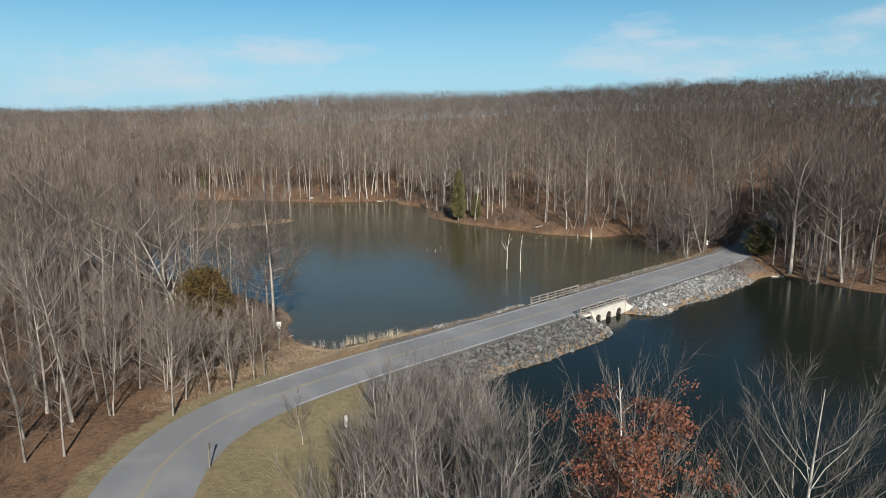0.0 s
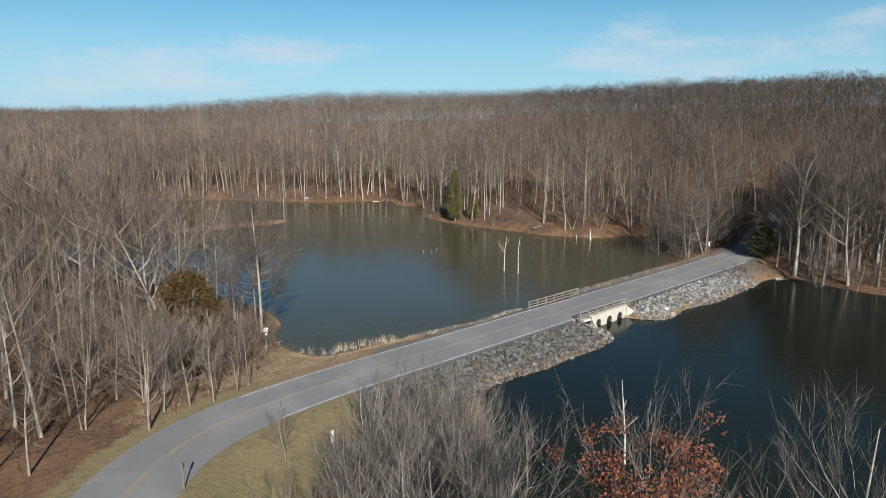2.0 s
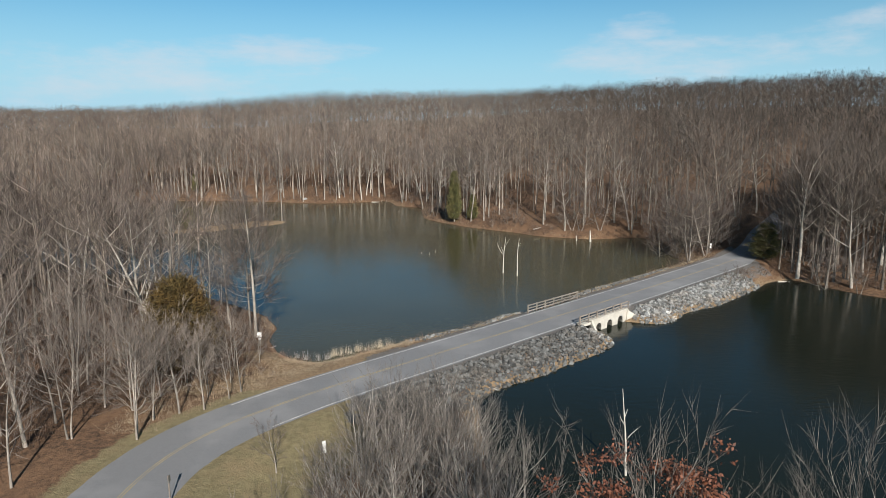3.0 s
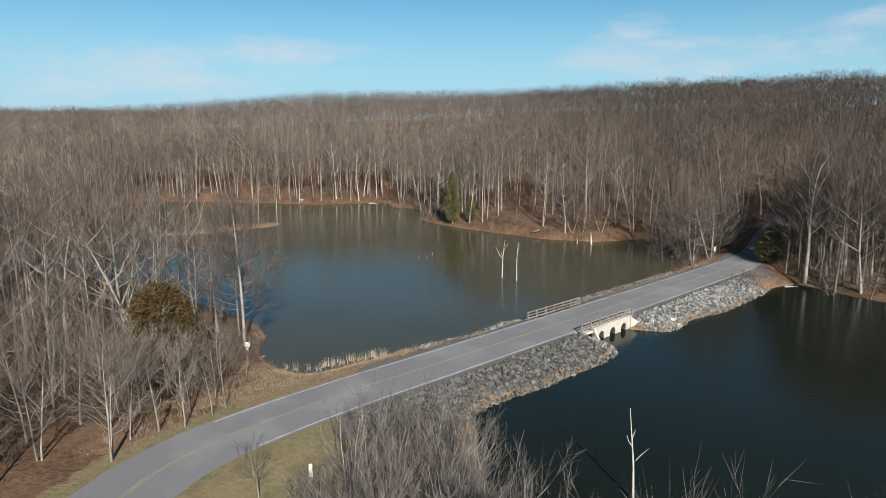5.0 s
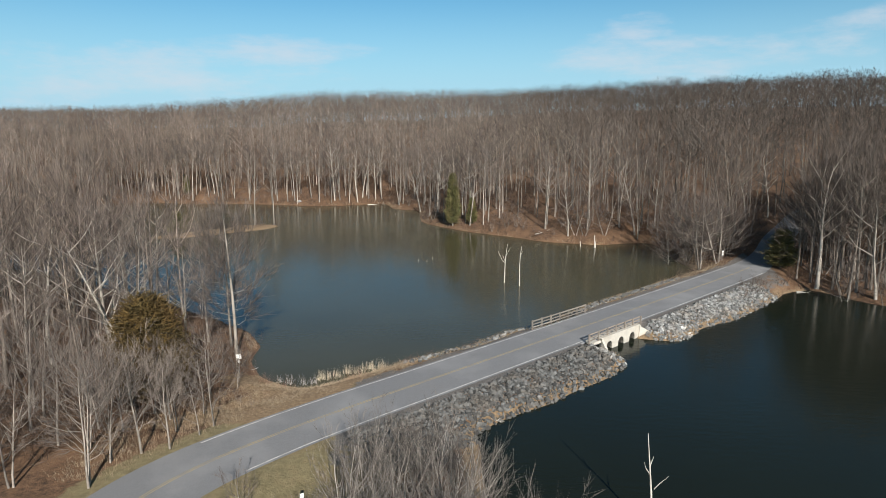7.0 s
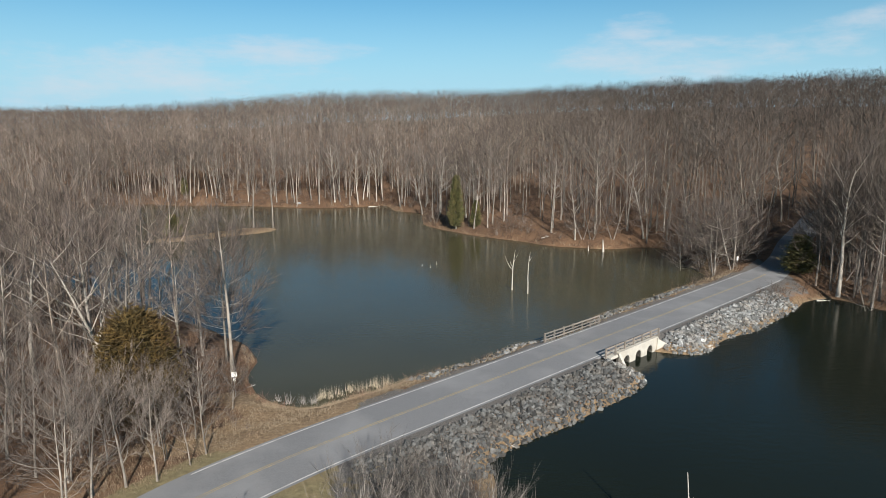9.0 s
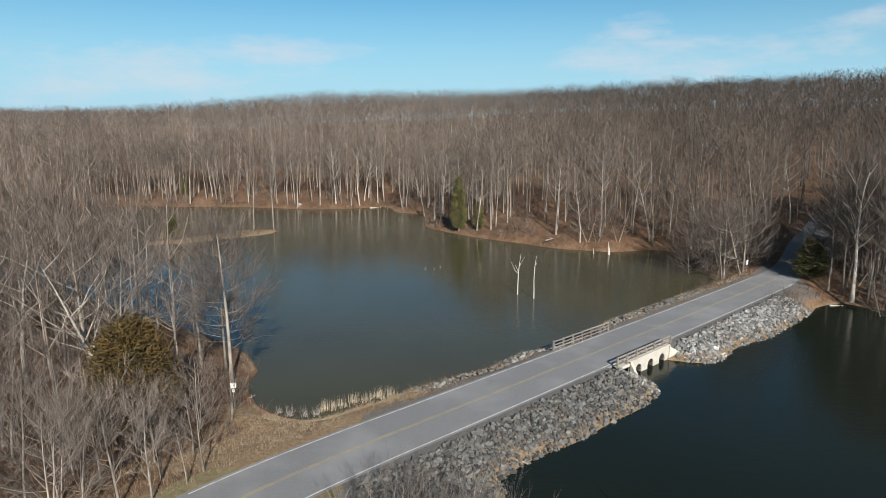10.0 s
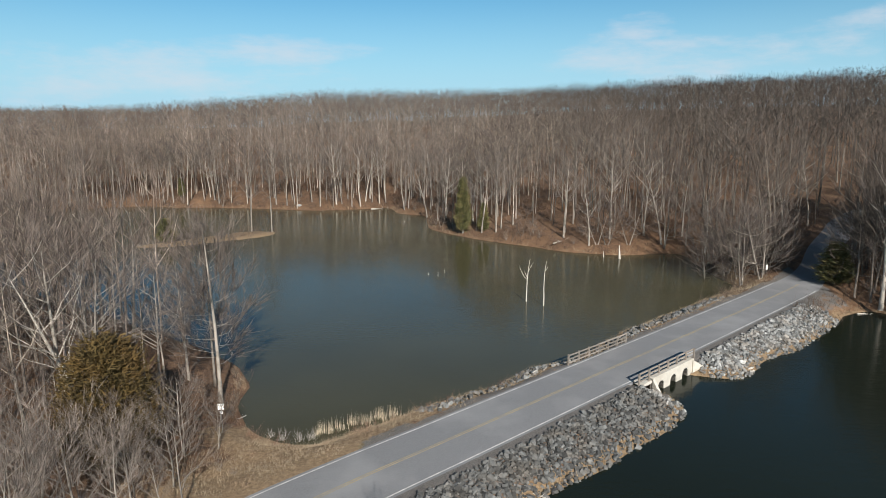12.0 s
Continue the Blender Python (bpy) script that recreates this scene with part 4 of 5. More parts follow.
def woodland(name, models, xs, ys, hs, seed, label, lo=0.8, hi=1.15, tone=1.0, dark=0.6):
    r = np.random.RandomState(seed)
    vs, fs, ms, tones, base = [], [], [], [], 0
    for x, y, h in zip(xs, ys, hs):
        wv, wf, cv, cf = models[r.randint(len(models))]
        a, s, w = r.uniform(0, 6.283), r.uniform(lo, hi), r.uniform(0.85, 1.2)
        c, n_ = math.cos(a), math.sin(a)
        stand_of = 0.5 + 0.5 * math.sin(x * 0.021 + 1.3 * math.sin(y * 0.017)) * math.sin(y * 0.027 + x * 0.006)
        # cloud shade on the right-hand woods, put into their colour by x
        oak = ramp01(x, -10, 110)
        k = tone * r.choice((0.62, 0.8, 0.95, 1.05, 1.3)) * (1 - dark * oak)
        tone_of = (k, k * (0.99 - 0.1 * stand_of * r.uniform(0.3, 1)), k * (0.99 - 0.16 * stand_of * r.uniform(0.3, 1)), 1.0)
        for v, f, slot in ((wv, wf, 0), (cv, cf, 1)):
            q = np.empty_like(v)
            q[:, 0] = (v[:, 0] * c - v[:, 1] * n_) * s * w + x
            q[:, 1] = (v[:, 0] * n_ + v[:, 1] * c) * s * w + y
            q[:, 2] = v[:, 2] * s + h
            vs.append(q)
            fs.append(f + base)
            ms.append(np.full(len(f), slot))
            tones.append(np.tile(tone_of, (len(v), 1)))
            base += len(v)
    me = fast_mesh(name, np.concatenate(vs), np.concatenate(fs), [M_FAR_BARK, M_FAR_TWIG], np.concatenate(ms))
    me.attributes.new("tone_and_shade", "FLOAT_COLOR", "POINT").data.foreach_set("color", np.concatenate(tones).astype(np.float32).ravel())
    return tagged(new(name, me), label, "woods", kind="stuff")


FAR_A = [far_model(100 + i, 22, 9, 5, 5, 0.08, 0.21 + 0.018 * (i % 4), 0.4 + 0.03 * (i % 3), 0.44, bw=3.4, reach=0.3, fill=90) for i in range(8)]
FAR_B = [far_model(110 + i, 22, 6, 4, 3, 0.14, 0.26 + 0.025 * (i % 3), 0.3, 0.42, bw=3.6, reach=0.26, side_len=0.28, fill=132) for i in range(6)]
FAR_C = [far_model(120 + i, 21, 4, 2, 1, 0.24, 0.31 + 0.03 * (i % 3), 0.25, 0.4, bw=4.0, reach=0.1, side_len=0.1, fill=160) for i in range(6)]
ax_, ay_, ah_, _ = scatter(21, -330, 300, 70, 420, 6.7, lambda x, y, d, dr, s, r: (((d > 26) & (d < 110)) | ((x < -100) & (d > 2) & (d < 110))) & (dr > 4.4) & in_view(x, y, 20) & ~((x > -110) & (y < 132) & (x < 10)) & ((y + 0.55 * x > 118) | (x < -60)))
# close stands right of the climbing road and along the pond's left bank
for seed, x0, x1, y0, y1, gap, side in ((41, 54, 104, 88, 140, 4.6, -1), (42, -90, -30, 62, 122, 4.4, 1)):
    ex, ey, eh, ed = scatter(seed, x0, x1, y0, y1, gap, lambda x, y, d, dr, s, r: (d > 1.0) & (dr > HALF + 1.8) & (s * side > 0) & ((d < 26) | (side < 0)) & ~((side < 0) & (x < 60) & (y < 114)) & (y + 0.35 * x > (105 if side < 0 else 50)))
    rest += [(x, y, z) for x, y, z in zip(ex, ey, eh) if min((x - p) ** 2 + (y - q) ** 2 for p, q in placed) > 3]
rest = np.array(rest)
FAR_N = [far_model(130 + i, 22, 9, 5, 9, 0.055, 0.22, 0.36, 0.42, bw=2.8, reach=0.42) for i in range(6)]
by_bend = (rest[:, 0] < -30) & (rest[:, 1] < 128)
woodland("woods_bend", FAR_N, rest[by_bend, 0], rest[by_bend, 1], rest[by_bend, 2], 4, "dense leafless wood with fine dark twigs beside the bend", 0.72, 1.0, 1.0)
rest = rest[~by_bend]
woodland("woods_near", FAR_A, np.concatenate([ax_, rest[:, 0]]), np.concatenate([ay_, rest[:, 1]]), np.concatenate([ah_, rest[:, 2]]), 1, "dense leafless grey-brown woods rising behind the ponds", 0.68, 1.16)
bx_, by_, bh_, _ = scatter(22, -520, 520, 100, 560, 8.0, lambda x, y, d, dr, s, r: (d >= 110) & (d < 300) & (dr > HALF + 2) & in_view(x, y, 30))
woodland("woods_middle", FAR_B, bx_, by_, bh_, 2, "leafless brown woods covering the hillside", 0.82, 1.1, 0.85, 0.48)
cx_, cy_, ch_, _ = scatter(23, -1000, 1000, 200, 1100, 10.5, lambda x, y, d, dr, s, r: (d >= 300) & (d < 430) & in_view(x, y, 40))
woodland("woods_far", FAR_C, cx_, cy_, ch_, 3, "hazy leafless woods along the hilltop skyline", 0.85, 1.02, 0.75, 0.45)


def undergrowth(name, xs, ys, hs, n, h, w, seed, label):
    rng = random.Random(seed)
    b = Buf()
    for x, y, z in zip(xs, ys, hs):
        k = rng.uniform(0.5, 1.3)
        for _ in range(n):
            p = Vector((x + rng.gauss(0, 0.5), y + rng.gauss(0, 0.5), z - 0.05))
            e = p + Vector((rng.gauss(0, 0.4), rng.gauss(0, 0.4), 1)) * h * k * rng.uniform(0.4, 1.1)
            b.blade(p, e, w, rng)
            b.blade(p.lerp(e, 0.5), p.lerp(e, 0.5) + Vector((rng.gauss(0, 0.7), rng.gauss(0, 0.7), rng.uniform(0.1, 0.8))) * h * 0.4 * k, w * 0.8, rng)
    return tagged(new(name, b.mesh(name, [M_UNDER])), label, "undergrowth", kind="stuff")


ux, uy, uh, _ = scatter(31, -140, 130, 84, 290, 2.3, lambda x, y, d, dr, s, r: (d > 0.5) & (d < 38) & (dr > HALF + 1.0) & in_view(x, y, 6) & (y + 0.55 * x > 124) & ~((s > 0) & (x < 42) & (y < 104)) & (r.uniform(size=x.shape) < np.where(x > 38, 0.98, 0.62)))
undergrowth("undergrowth_far", ux, uy, uh, 15, 2.2, 0.05, 5, "tangled bare undergrowth on the far banks")
ux, uy, uh, _ = scatter(32, -80, -20, 36, 112, 1.7, lambda x, y, d, dr, s, r: (d > 0.5) & (dr > HALF + 7) & (s > 0) & (r.uniform(size=x.shape) < 0.75))
undergrowth("undergrowth_bend", ux, uy, uh, 18, 2.1, 0.03, 6, "thin bare saplings and brush under the wood")

# ---------------------------------------------------------------- causeway: culvert, rails, stone banks
seg = ROAD_LINE[(ROAD_LINE[:, 0] > 10) & (ROAD_LINE[:, 0] < 40)]
RUN = Vector((*(seg[-1] - seg[0])[:2], 0)).normalized()
LEFT = Vector((-RUN.y, RUN.x, 0))
DECK = 1.4


def on_road(s, off, z=0.0):
    """A place s metres along the causeway from its mark, off metres to the left of the middle."""
    p = Vector((17.4, 83.08, 0)) + RUN * s + LEFT * off
    return Vector((p.x, p.y, z))


FRAME = Matrix(((RUN.x, LEFT.x, 0, 0), (RUN.y, LEFT.y, 0, 0), (0, 0, 1, 0), (0, 0, 0, 1)))


def culvert(s0, s1, off):
    """Concrete headwall with three arched barrels and splayed wing walls."""
    e = thing("culvert", on_road(0, off), "pale concrete culvert headwall with three dark arched openings", "culvert")
    inv = e.matrix_basis.inverted()
    top, low, thick = DECK + 0.12, -0.7, 0.35
    n_arch, r, spring = 3, 0.6, 0.38
    mids = [s0 + (s1 - s0) * (i + 0.5) / 3 for i in range(3)]
    # wall outline with the arches cut out, as strips between arch columns
    bm = bmesh.new()

    def quad(pts):
        front = [bm.verts.new(inv @ on_road(s, off, z)) for s, z in pts]
        back = [bm.verts.new(inv @ on_road(s, off + thick, z)) for s, z in pts]
        bm.faces.new(front)
        bm.faces.new(back[::-1])
        for i in range(len(pts)):
            j = (i + 1) % len(pts)
            bm.faces.new((front[j], front[i], back[i], back[j]))
    edges = [s0 - 0.25]
    for m in mids:
        quad([(edges[-1], low), (m - r, low), (m - r, top), (edges[-1], top)])
        prev = (m - r, spring)
        for k in range(1, 11):
            a = math.pi * (1 - k / 10)
            cur = (m + r * math.cos(a), spring + r * math.sin(a))
            quad([prev, cur, (cur[0], top), (prev[0], top)])
            prev = cur
        edges.append(m + r)
    quad([(edges[-1], low), (s1 + 0.25, low), (s1 + 0.25, top), (edges[-1], top)])
    part("headwall", bm, M_CONCRETE, e)
    part("deck_edge", box_bm(s1 - s0 + 2.6, -off - HALF + 0.1, 0.3, inv @ Matrix.Translation(on_road((s0 + s1) / 2 - 0.4, (off + 0.35 - HALF) / 2, DECK - 0.17)) @ FRAME), M_CONCRETE, e, bevel=0.02)
    part("coping", box_bm(s1 - s0 + 0.8, 0.5, 0.16, inv @ Matrix.Translation(on_road((s0 + s1) / 2, off + 0.17, top + 0.08)) @ FRAME), M_CONCRETE, e, bevel=0.03)
    for m in mids:
        bm = bmesh.new()
        rows = []
        for depth in (0.1, 6.6):
            row = [bm.verts.new(inv @ on_road(m - r, off + depth, low))]
            for k in range(11):
                a = math.pi * (1 - k / 10)
                row.append(bm.verts.new(inv @ on_road(m + r * math.cos(a), off + depth, spring + r * math.sin(a))))
            row.append(bm.verts.new(inv @ on_road(m + r, off + depth, low)))
            rows.append(row)
        for i in range(len(rows[0]) - 1):
            bm.faces.new((rows[0][i], rows[0][i + 1], rows[1][i + 1], rows[1][i]))
        part("barrel", bm, M_PIPE, e, "dark culvert barrel")
    for s, sx, end in ((s0 - 0.25, -1, (-0.3, 1.2, 0.0)), (s1 + 0.25, 1, (2.3, 1.0, 0.05))):
        a0, a1 = on_road(s, off, 0), on_road(s + end[0], off - end[1], 0)
        d = (a1 - a0).normalized()
        nrm = Vector((-d.y, d.x, 0)) * 0.15
        bm = bmesh.new()
        vs = []
        for side in (1, -1):
            for p, z in ((a0, low), (a1, low), (a1, end[2]), (a0, top)):
                vs.append(bm.verts.new(inv @ (p + nrm * side + Vector((0, 0, z)))))
        bm.faces.new(vs[:4])
        bm.faces.new(vs[4:][::-1])
        for i in range(4):
            j = (i + 1) % 4
            bm.faces.new((vs[j], vs[i], vs[4 + i], vs[4 + j]))
        bmesh.ops.recalc_face_normals(bm, faces=bm.faces[:])
        part("wing_wall", bm, M_CONCRETE, e)
    return e


culvert(-1.7, 5.5, -4.5)


def guard_rail(s0, s1, off, posts, label):
    e = thing("guard_rail", on_road((s0 + s1) / 2, off, DECK), label, "railing", "timber rails over the culvert")
    inv = e.matrix_basis.inverted()
    rng = random.Random(int(off * 10))
    for i in range(posts):
        s = s0 + (s1 - s0) * i / (posts - 1)
        m = Matrix.Translation(on_road(s, off, DECK + 0.42)) @ FRAME @ Matrix.Rotation(rng.uniform(-0.02, 0.02), 4, "X")
        part("post", box_bm(0.16, 0.16, 1.34, inv @ m), M_TIMBER, e, bevel=0.012)
    n = 2
    for z, h in ((1.0, 0.16), (0.62, 0.14), (0.26, 0.14)):
        for k in range(n):
            a, b = s0 + (s1 - s0) * k / n, s0 + (s1 - s0) * (k + 1) / n
            m = Matrix.Translation(on_road((a + b) / 2, off + (0.105 if off < 0 else -0.105), DECK + z + rng.uniform(-0.012, 0.012))) @ FRAME @ Matrix.Rotation(rng.uniform(-0.003, 0.003), 4, "Y")
            part("rail", box_bm(b - a + 0.12, 0.05, h, inv @ m), M_TIMBER, e, bevel=0.008)
    return e


guard_rail(-4.6, 6.0, 3.55, 7, "weathered grey timber post-and-rail guard beside the upper pond")
guard_rail(-4.1, 6.6, -4.2, 7, "weathered grey timber post-and-rail guard above the culvert")


def stone_mesh(seed):
    """A broken angular block."""
    r = random.Random(seed)
    bm = bmesh.new()
    sx, sy, sz = r.uniform(0.38, 0.58), r.uniform(0.26, 0.42), r.uniform(0.16, 0.3)
    for k in range(8):
        q = (1 if k & 1 else -1, 1 if k & 2 else -1, 1 if k & 4 else -1)
        bm.verts.new((q[0] * sx * r.uniform(0.55, 1.1), q[1] * sy * r.uniform(0.55, 1.1), q[2] * sz * r.uniform(0.5, 1.15)))
    for _ in range(2):
        bm.verts.new((r.uniform(-1, 1) * sx, r.uniform(-1, 1) * sy, r.choice((-1, 1)) * sz * 1.1))
    res = bmesh.ops.convex_hull(bm, input=bm.verts[:])
    bmesh.ops.delete(bm, geom=[g for g in res["geom_interior"] if isinstance(g, bmesh.types.BMVert)], context="VERTS")
    bmesh.ops.triangulate(bm, faces=bm.faces[:])
    me = bpy.data.meshes.new("stone")
    bm.to_mesh(me)
    bm.free()
    me.materials.append(M_STONE)
    return me


STONES = [stone_mesh(200 + i) for i in range(14)]


def stone_bank(seed, s0, s1, lo, hi, gap, size, side, label, keep_parts):
    """Broken stones over a bank of the causeway; those of a short stretch are parts, the rest is one mesh."""
    r = np.random.RandomState(seed)
    e = thing("riprap_bank", on_road((s0 + s1) / 2, side * lo, 0.3), label, "stone bank")
    inv = e.matrix_basis.inverted()
    ss, oo = np.meshgrid(np.arange(s0, s1, gap), np.arange(lo, hi, gap * 0.9))
    ss = (ss + r.uniform(-0.5, 0.5, ss.shape) * gap).ravel()
    oo = (oo + r.uniform(-0.5, 0.5, oo.shape) * gap).ravel()
    pts = [on_road(a, side * b) for a, b in zip(ss, oo)]
    hx, dx, drx, _ = survey(np.array([p.x for p in pts]), np.array([p.y for p in pts]))
    vs, fs, base, count = [], [], 0, 0
    data = []
    for me in STONES:
        co = np.array([tuple(v.co) for v in me.vertices])
        data.append((co, np.array([tuple(p.vertices) for p in me.polygons])))
    for i in r.permutation(len(pts)):
        p, h, d = pts[i], hx[i], dx[i]
        if d < -0.15 or drx[i] < HALF + 0.8 or not side_ok(ss[i], oo[i], side):
            continue
        if d < 0.9 and r.uniform() < 0.55:
            continue
        k = r.randint(len(STONES))
        sc = size * (0.5 + 0.95 * r.uniform() ** 2)
        rot = Euler((r.uniform(-0.9, 0.9), r.uniform(-0.9, 0.9), r.uniform(0, 6.28))).to_matrix().to_4x4()
        m = Matrix.Translation((p.x, p.y, h + 0.09 * sc + 0.1 * r.uniform() ** 2)) @ rot @ Matrix.Diagonal((sc, sc, sc * r.uniform(0.8, 1.2), 1))
        if count < 300 and keep_parts[0] < ss[i] < keep_parts[1]:
            ob = new("stone", STONES[k])
            ob.parent = e
            ob.matrix_basis = inv @ m
            count += 1
        else:
            mm = np.array(inv @ m)
            vs.append(data[k][0] @ mm[:3, :3].T + mm[:3, 3])
            fs.append(data[k][1] + base)
            base += len(data[k][0])
    if vs:
        ob = part_mesh("rubble", fast_mesh("rubble", np.concatenate(vs), np.concatenate(fs), [M_STONE], flat=True), e)
        tagged(ob, kind="stuff")
    return e


def side_ok(s, off, side):
    return not (side < 0 and -1.7 - 0.6 < s < 5.5 + 0.8 and off > 4.2)


stone_bank(1, -36, -1.7, HALF + 0.95, 10.4, 0.27, 0.47, -1, "bank of broken grey riprap stones below the road", (-4.5, -1.7))
stone_bank(2, 5.5, 38, HALF + 0.95, 9.8, 0.27, 0.46, -1, "bank of broken grey riprap stones beyond the culvert", (5.5, 5.5 + 6))
stone_bank(3, -22, 34, HALF + 1.3, 7.6, 0.5, 0.5, 1, "sparse row of broken stones along the upper pond's edge", (-8, 0))


# ---------------------------------------------------------------- grasses, reeds and brush


def tuft_field(name, places, n, h, spread, w, mat, label, category, lean=0.35, kind="stuff", wet=False):
    rng = random.Random(len(places) * 7 + n)
    b = Buf()
    for x, y in places:
        z = max(ground_z(x, y), -0.3)
        for _ in range(n):
            a = Vector((x + rng.gauss(0, spread), y + rng.gauss(0, spread), z - 0.05))
            a.z = max(ground_z(a.x, a.y), -0.3) - 0.03
            if a.z < 0 and not wet:
                continue
            b.blade(a, a + Vector((rng.gauss(0, lean), rng.gauss(0, lean), 1)) * h * rng.uniform(0.5, 1.15), w, rng)
    return tagged(new(name, b.mesh(name, [mat])), label, category, kind=kind)


def shore_places(ring, seed, gap, keep, spread=0.8):
    r = np.random.RandomState(seed)
    line = smooth_line([tuple(p) for p in ring] + [tuple(ring[0])], gap)
    line = line + r.uniform(-spread, spread, line.shape)
    return [tuple(p) for p in line if keep(*p)]


tuft_field("reeds", [(x + random.uniform(-0.4, 0.4), y + random.uniform(-0.5, 0.5)) for x, y in [(-11.8 + 0.29 * i, 70.4 + 0.165 * i) for i in range(23) if i not in (12, 13)]], 22, 1.35, 0.22, 0.03, M_REED, "pale dry reeds standing at the pond's edge", "reeds", 0.08, wet=True)
tuft_field("dry_grass_upper", shore_places(RINGS[0], 4, 0.45, lambda x, y: (y < 118) and (x > -24) and (x + y > 40), 1.0), 60, 0.5, 0.42, 0.026, M_STRAW, "straw-coloured dry grass along the upper pond's edge", "grass")
tuft_field("dry_grass_lower", shore_places(RINGS[1], 5, 0.4, lambda x, y: (50 < y < 110) and (x < 62) and x > 2, 1.0), 44, 0.36, 0.4, 0.026, M_STRAW, "dry tan grass along the lower pond's stony edge", "grass")
tuft_field("brush", shore_places(RINGS[0], 6, 1.3, lambda x, y: (60 < y < 90) and (-22 < x < 5), 0.9), 26, 1.1, 0.45, 0.025, M_BRUSH, "thin reddish-brown brush at the waterside", "brush", 0.4)
tuft_field("bank_brush", shore_places(RINGS[0], 8, 1.6, lambda x, y: y > 112 and x > -100, 1.4), 14, 0.8, 0.6, 0.05, M_STRAW, "dry grass and twigs along the far bank", "brush", 0.5)
tuft_field("island_grass", shore_places(RINGS[2], 7, 0.7, lambda x, y: True, 0.8), 14, 0.6, 0.4, 0.05, M_STRAW, "pale dry grass covering the low island", "grass")

gx0, gy0, gh0, _ = scatter(51, -26, 0, 50, 80, 0.42, lambda x, y, d, dr, s, r: (d > 0.3) & (dr > HALF + 0.9) & (dr < HALF + 9) & (s > 0) & (r.uniform(size=x.shape) < 0.7))
tuft_field("dry_grass_verge", list(zip(gx0, gy0)), 12, 0.34, 0.28, 0.024, M_STRAW, "orange-tan dry grass on the verge beside the pond", "grass", 0.5)
gx2, gy2, gh2, _ = scatter(53, -6, 52, 64, 122, 0.55, lambda x, y, d, dr, s, r: (d > 0.1) & (dr > HALF + 0.4) & (dr < HALF + 3.5) & (s > 0) & (r.uniform(size=x.shape) < 0.6))
tuft_field("dry_grass_causeway", list(zip(gx2, gy2)), 12, 0.34, 0.3, 0.028, M_STRAW, "tan dry grass among the stones beside the upper pond", "grass", 0.5)
gx1, gy1, gh1, _ = scatter(52, -24, 4, 36, 70, 0.8, lambda x, y, d, dr, s, r: (d > 0.3) & (dr > HALF + 0.6) & (dr < HALF + 10) & (s < 0) & (r.uniform(size=x.shape) < 0.5))
tuft_field("lawn_grass", list(zip(gx1, gy1)), 7, 0.13, 0.3, 0.02, M_LAWN, "short dry olive lawn inside the bend", "grass", 0.6)


# ---------------------------------------------------------------- dead trees in the ponds, stump
def dead_tree(x, y, h, r, seed, limbs, label, z=-0.6):
    rng = random.Random(seed)
    e = thing("dead_tree", (x, y, 0), label, "dead tree", "drowned trees")
    b = Buf()
    pts = curve_pts(Vector((0, 0, z)), Vector((rng.uniform(-0.05, 0.05), 0, 1)), h - z, 7, rng, 0.05, 0.03)
    b.tube(pts, [r * (1 - 0.11 * i) for i in range(8)], 7)
    part_mesh("trunk", b.mesh("trunk", [M_DEAD]), e)
    for t, az, L in limbs:
        c = Buf()
        p, d = along(pts, t)
        lp = curve_pts(p, Vector((math.cos(az), math.sin(az), 1.1)), L, 4, rng, 0.06, 0.12)
        c.tube(lp, [r * 0.45, r * 0.36, r * 0.28, r * 0.18, r * 0.05], 5)
        part_mesh("limb", c.mesh("limb", [M_DEAD]), e)
    return e


dead_tree(11.22, 112.49, 6.6, 0.12, 301, [(0.55, 3.0, 2.6), (0.72, 0.3, 1.8), (0.6, 2.4, 1.2)], "bleached forked dead tree standing in the pond")
dead_tree(13.4, 109.97, 6.6, 0.11, 302, [(0.8, 0.4, 0.8)], "bleached bare dead trunk standing in the pond")
dead_tree(34.1, 144.77, 2.7, 0.3, 303, [], "short pale broken stump standing in the pond")
dead_tree(31.32, 146.16, 1.2, 0.15, 304, [], "short pale broken stump standing in the pond")
dead_tree(13.83, 45.76, 6.6, 0.1, 305, [(0.45, 0.2, 1.6), (0.62, 2.8, 0.9), (0.7, 0.6, 0.7)], "slim bleached dead tree standing in the lower pond")
for i, (x, y) in enumerate([(-3.83, 130.5), (-2.17, 129.63), (-1.04, 132.24), (-13.48, 201.84), (-12.01, 196.62), (-19.14, 227.94), (-40.02, 222.72)]):
    dead_tree(x, y, 0.5 + 0.15 * (i % 3), 0.06, 310 + i, [], "small dead stub poking out of the pond")


# ---------------------------------------------------------------- signs, marker posts
def sign(x, y, h, w, ph, facing, label, post=0.05, mat=None, lower=False):
    z = ground_z(x, y)
    e = thing("sign", (x, y, z), label, "sign", turn=facing)
    part("post", box_bm(post, post, h + 0.2, Matrix.Translation((0, 0, h / 2 - 0.1))), M_STEEL, e, bevel=0.006)
    part("panel", box_bm(w, 0.02, ph, Matrix.Translation((0, -post / 2 - 0.012, h - ph / 2 + 0.05))), mat or M_SIGN, e, bevel=0.004)
    if lower:
        part("lower_panel", box_bm(w * 0.45, 0.02, ph * 0.55, Matrix.Translation((0, -post / 2 - 0.012, h - ph * 1.35))), M_SIGN, e, bevel=0.004)
    return e


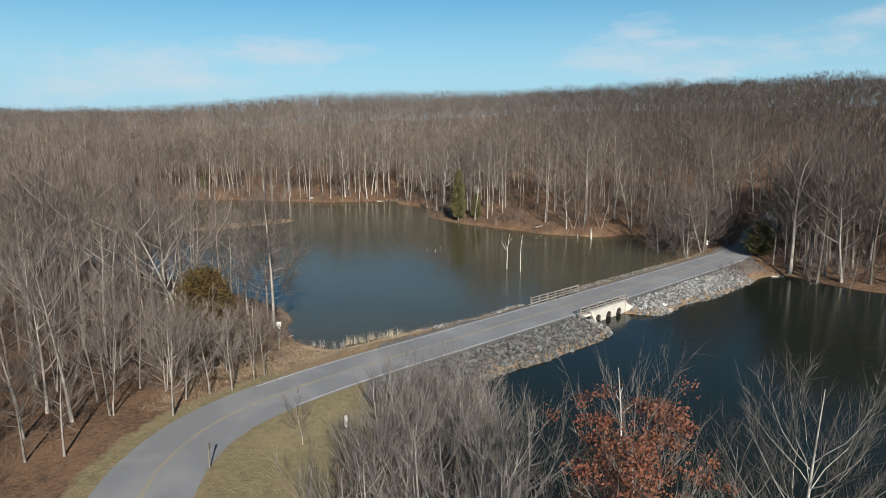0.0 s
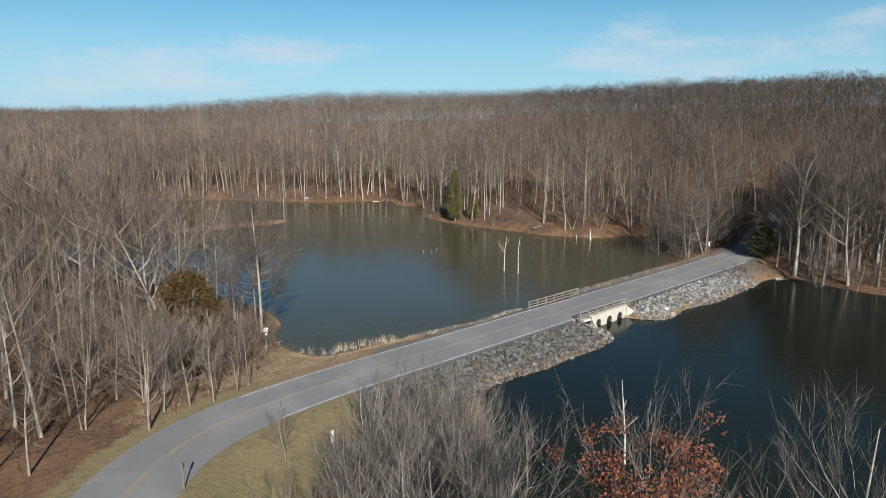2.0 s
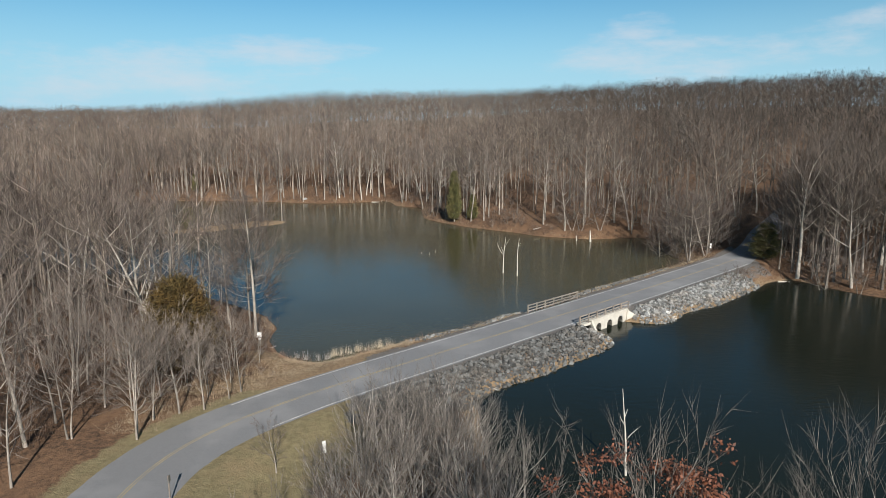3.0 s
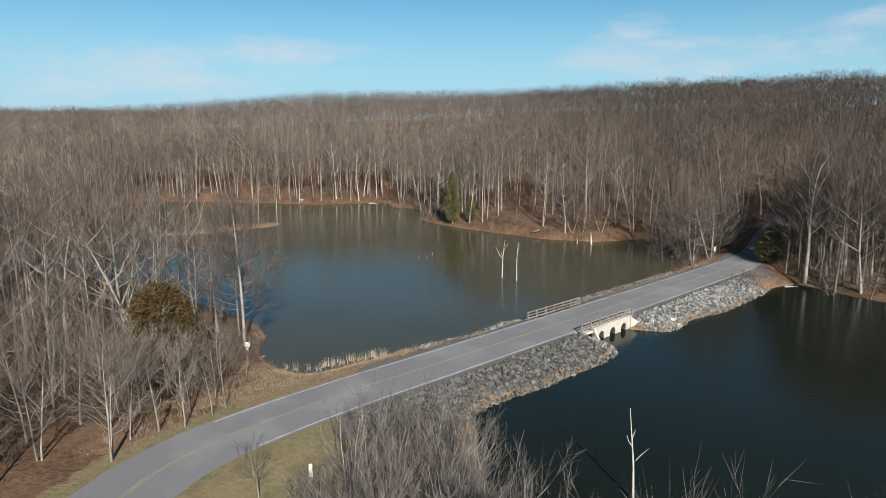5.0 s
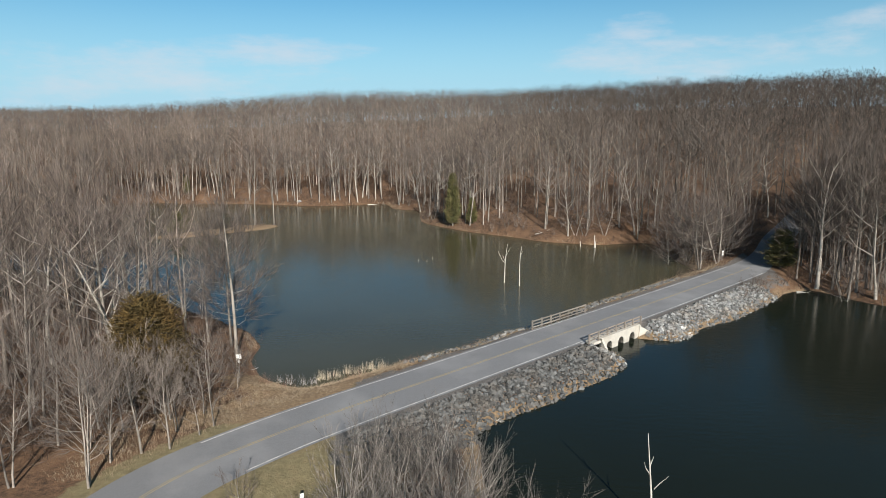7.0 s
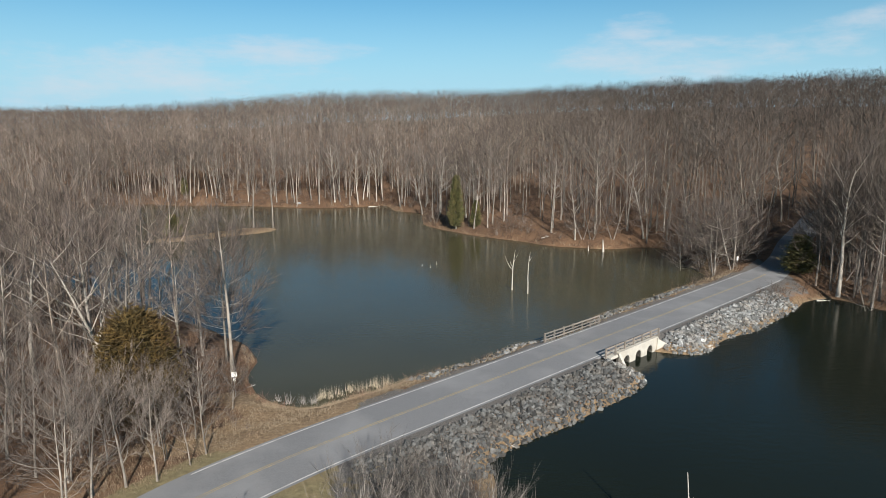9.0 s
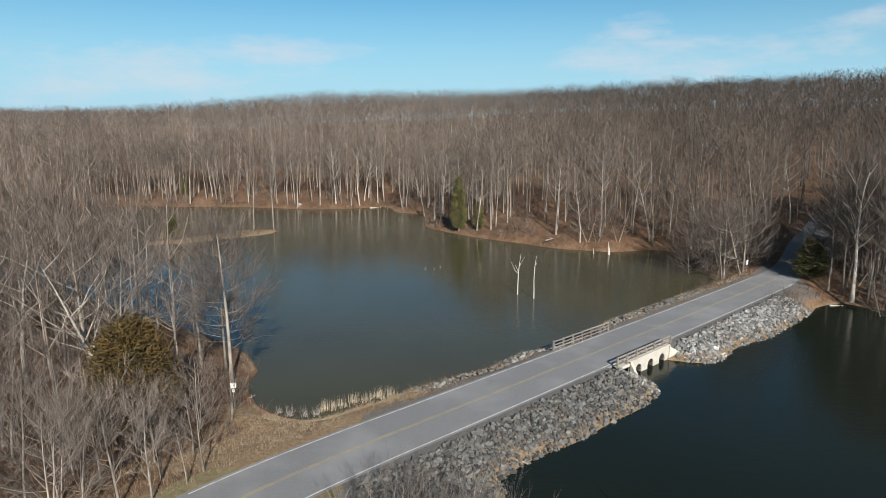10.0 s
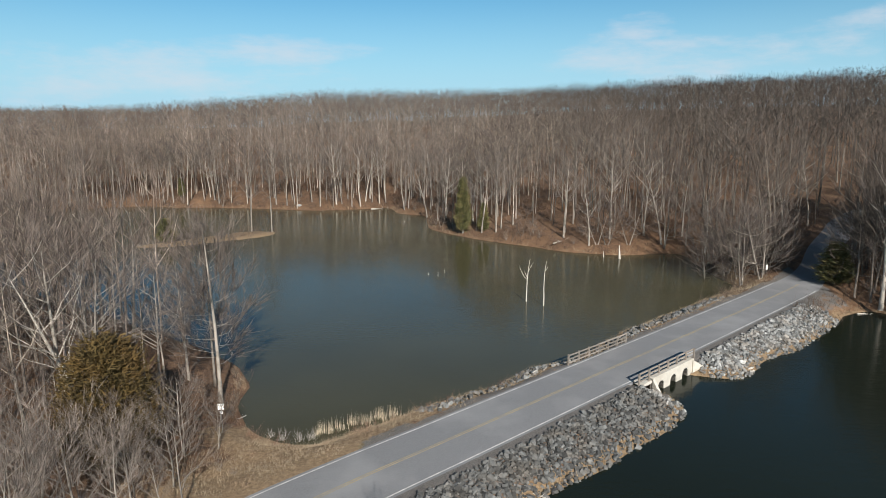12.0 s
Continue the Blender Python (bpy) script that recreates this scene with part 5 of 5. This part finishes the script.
sign(-19.4, 69.9, 2.4, 0.5, 0.52, 0.2, "square white notice on a thin post by the pond", lower=True)
sign(51.16, 120.93, 1.9, 0.45, 0.85, 0.5, "narrow white sign on a post at the causeway's end")
sign(-7.83, 45.76, 1.9, 0.25, 0.95, 0.4, "narrow white sign on a post inside the bend")
mk = thing("marker_post", (-16.53, 40.28, ground_z(-16.53, 40.28)), "slim weathered timber post with a small sign on the lawn verge", "post")
part("post", box_bm(0.09, 0.06, 1.95, Matrix.Translation((0, 0, 0.9))), M_TIMBER, mk, bevel=0.01)
part("panel", box_bm(0.02, 0.3, 0.45, Matrix.Translation((0.06, 0, 1.66))), M_STEEL, mk, "small dull sign panel seen edge-on", bevel=0.004)


# ---------------------------------------------------------------- loose things on the banks
def boulder(x, y, s, seed, label):
    r = random.Random(seed)
    e = thing("boulder", (x, y, ground_z(x, y)), label, "rock")
    bm = bmesh.new()
    bmesh.ops.create_icosphere(bm, subdivisions=3, radius=1.0)
    for v in bm.verts:
        k = 1 + 0.35 * noise.noise(v.co * 1.3 + Vector((seed, 0, 0))) + 0.12 * noise.noise(v.co * 4)
        v.co = Vector((v.co.x * s * k, v.co.y * s * 0.75 * k, v.co.z * s * 0.6 * k + s * 0.25))
    part("stone", bm, M_STONE, e)
    return e


boulder(-49.8, 231.9, 0.8, 5, "pale weathered boulder on the leaf-covered bluff")


def fallen_log(x, y, length, r0, turn, seed, label, z=None):
    rng = random.Random(seed)
    z = max(ground_z(x, y), 0) + r0 * 0.6 if z is None else z
    e = thing("fallen_log", (x, y, z), label, "log", "driftwood", turn=turn)
    b = Buf()
    pts = curve_pts(Vector((-length / 2, 0, 0)), Vector((1, 0, 0)), length, 6, rng, 0.0, 0.05)
    b.tube(pts, [r0 * (1 - 0.1 * i) for i in range(7)], 7)
    part_mesh("trunk", b.mesh("trunk", [M_DEAD]), e)
    for t in (0.5, 0.75):
        q = Buf()
        p, dd = along(pts, t)
        lp = curve_pts(p, Vector((0.6, rng.choice((-1, 1)), 0.4)), length * 0.25, 3, rng, 0.02, 0.1)
        q.tube(lp, [r0 * 0.5, r0 * 0.4, r0 * 0.25, r0 * 0.08], 5)
        part_mesh("branch", q.mesh("branch", [M_DEAD]), e)
    return e


fallen_log(5.2, 61.2, 1.5, 0.06, -0.5, 1, "bleached driftwood branch on the stony toe of the bank")
fallen_log(57.0, 105.2, 2.2, 0.12, 0.1, 2, "pale log lying at the pond's edge")
fallen_log(-19.0, 73.6, 1.6, 0.07, 0.9, 3, "pale driftwood stick at the muddy water's edge")
fallen_log(24.5, 157.5, 6.0, 0.14, 0.9, 4, "long pale log slanting into the pond from the bank")
fallen_log(-22.0, 231.5, 7.0, 0.15, 0.3, 6, "bleached fallen trunk across the inlet's shore")
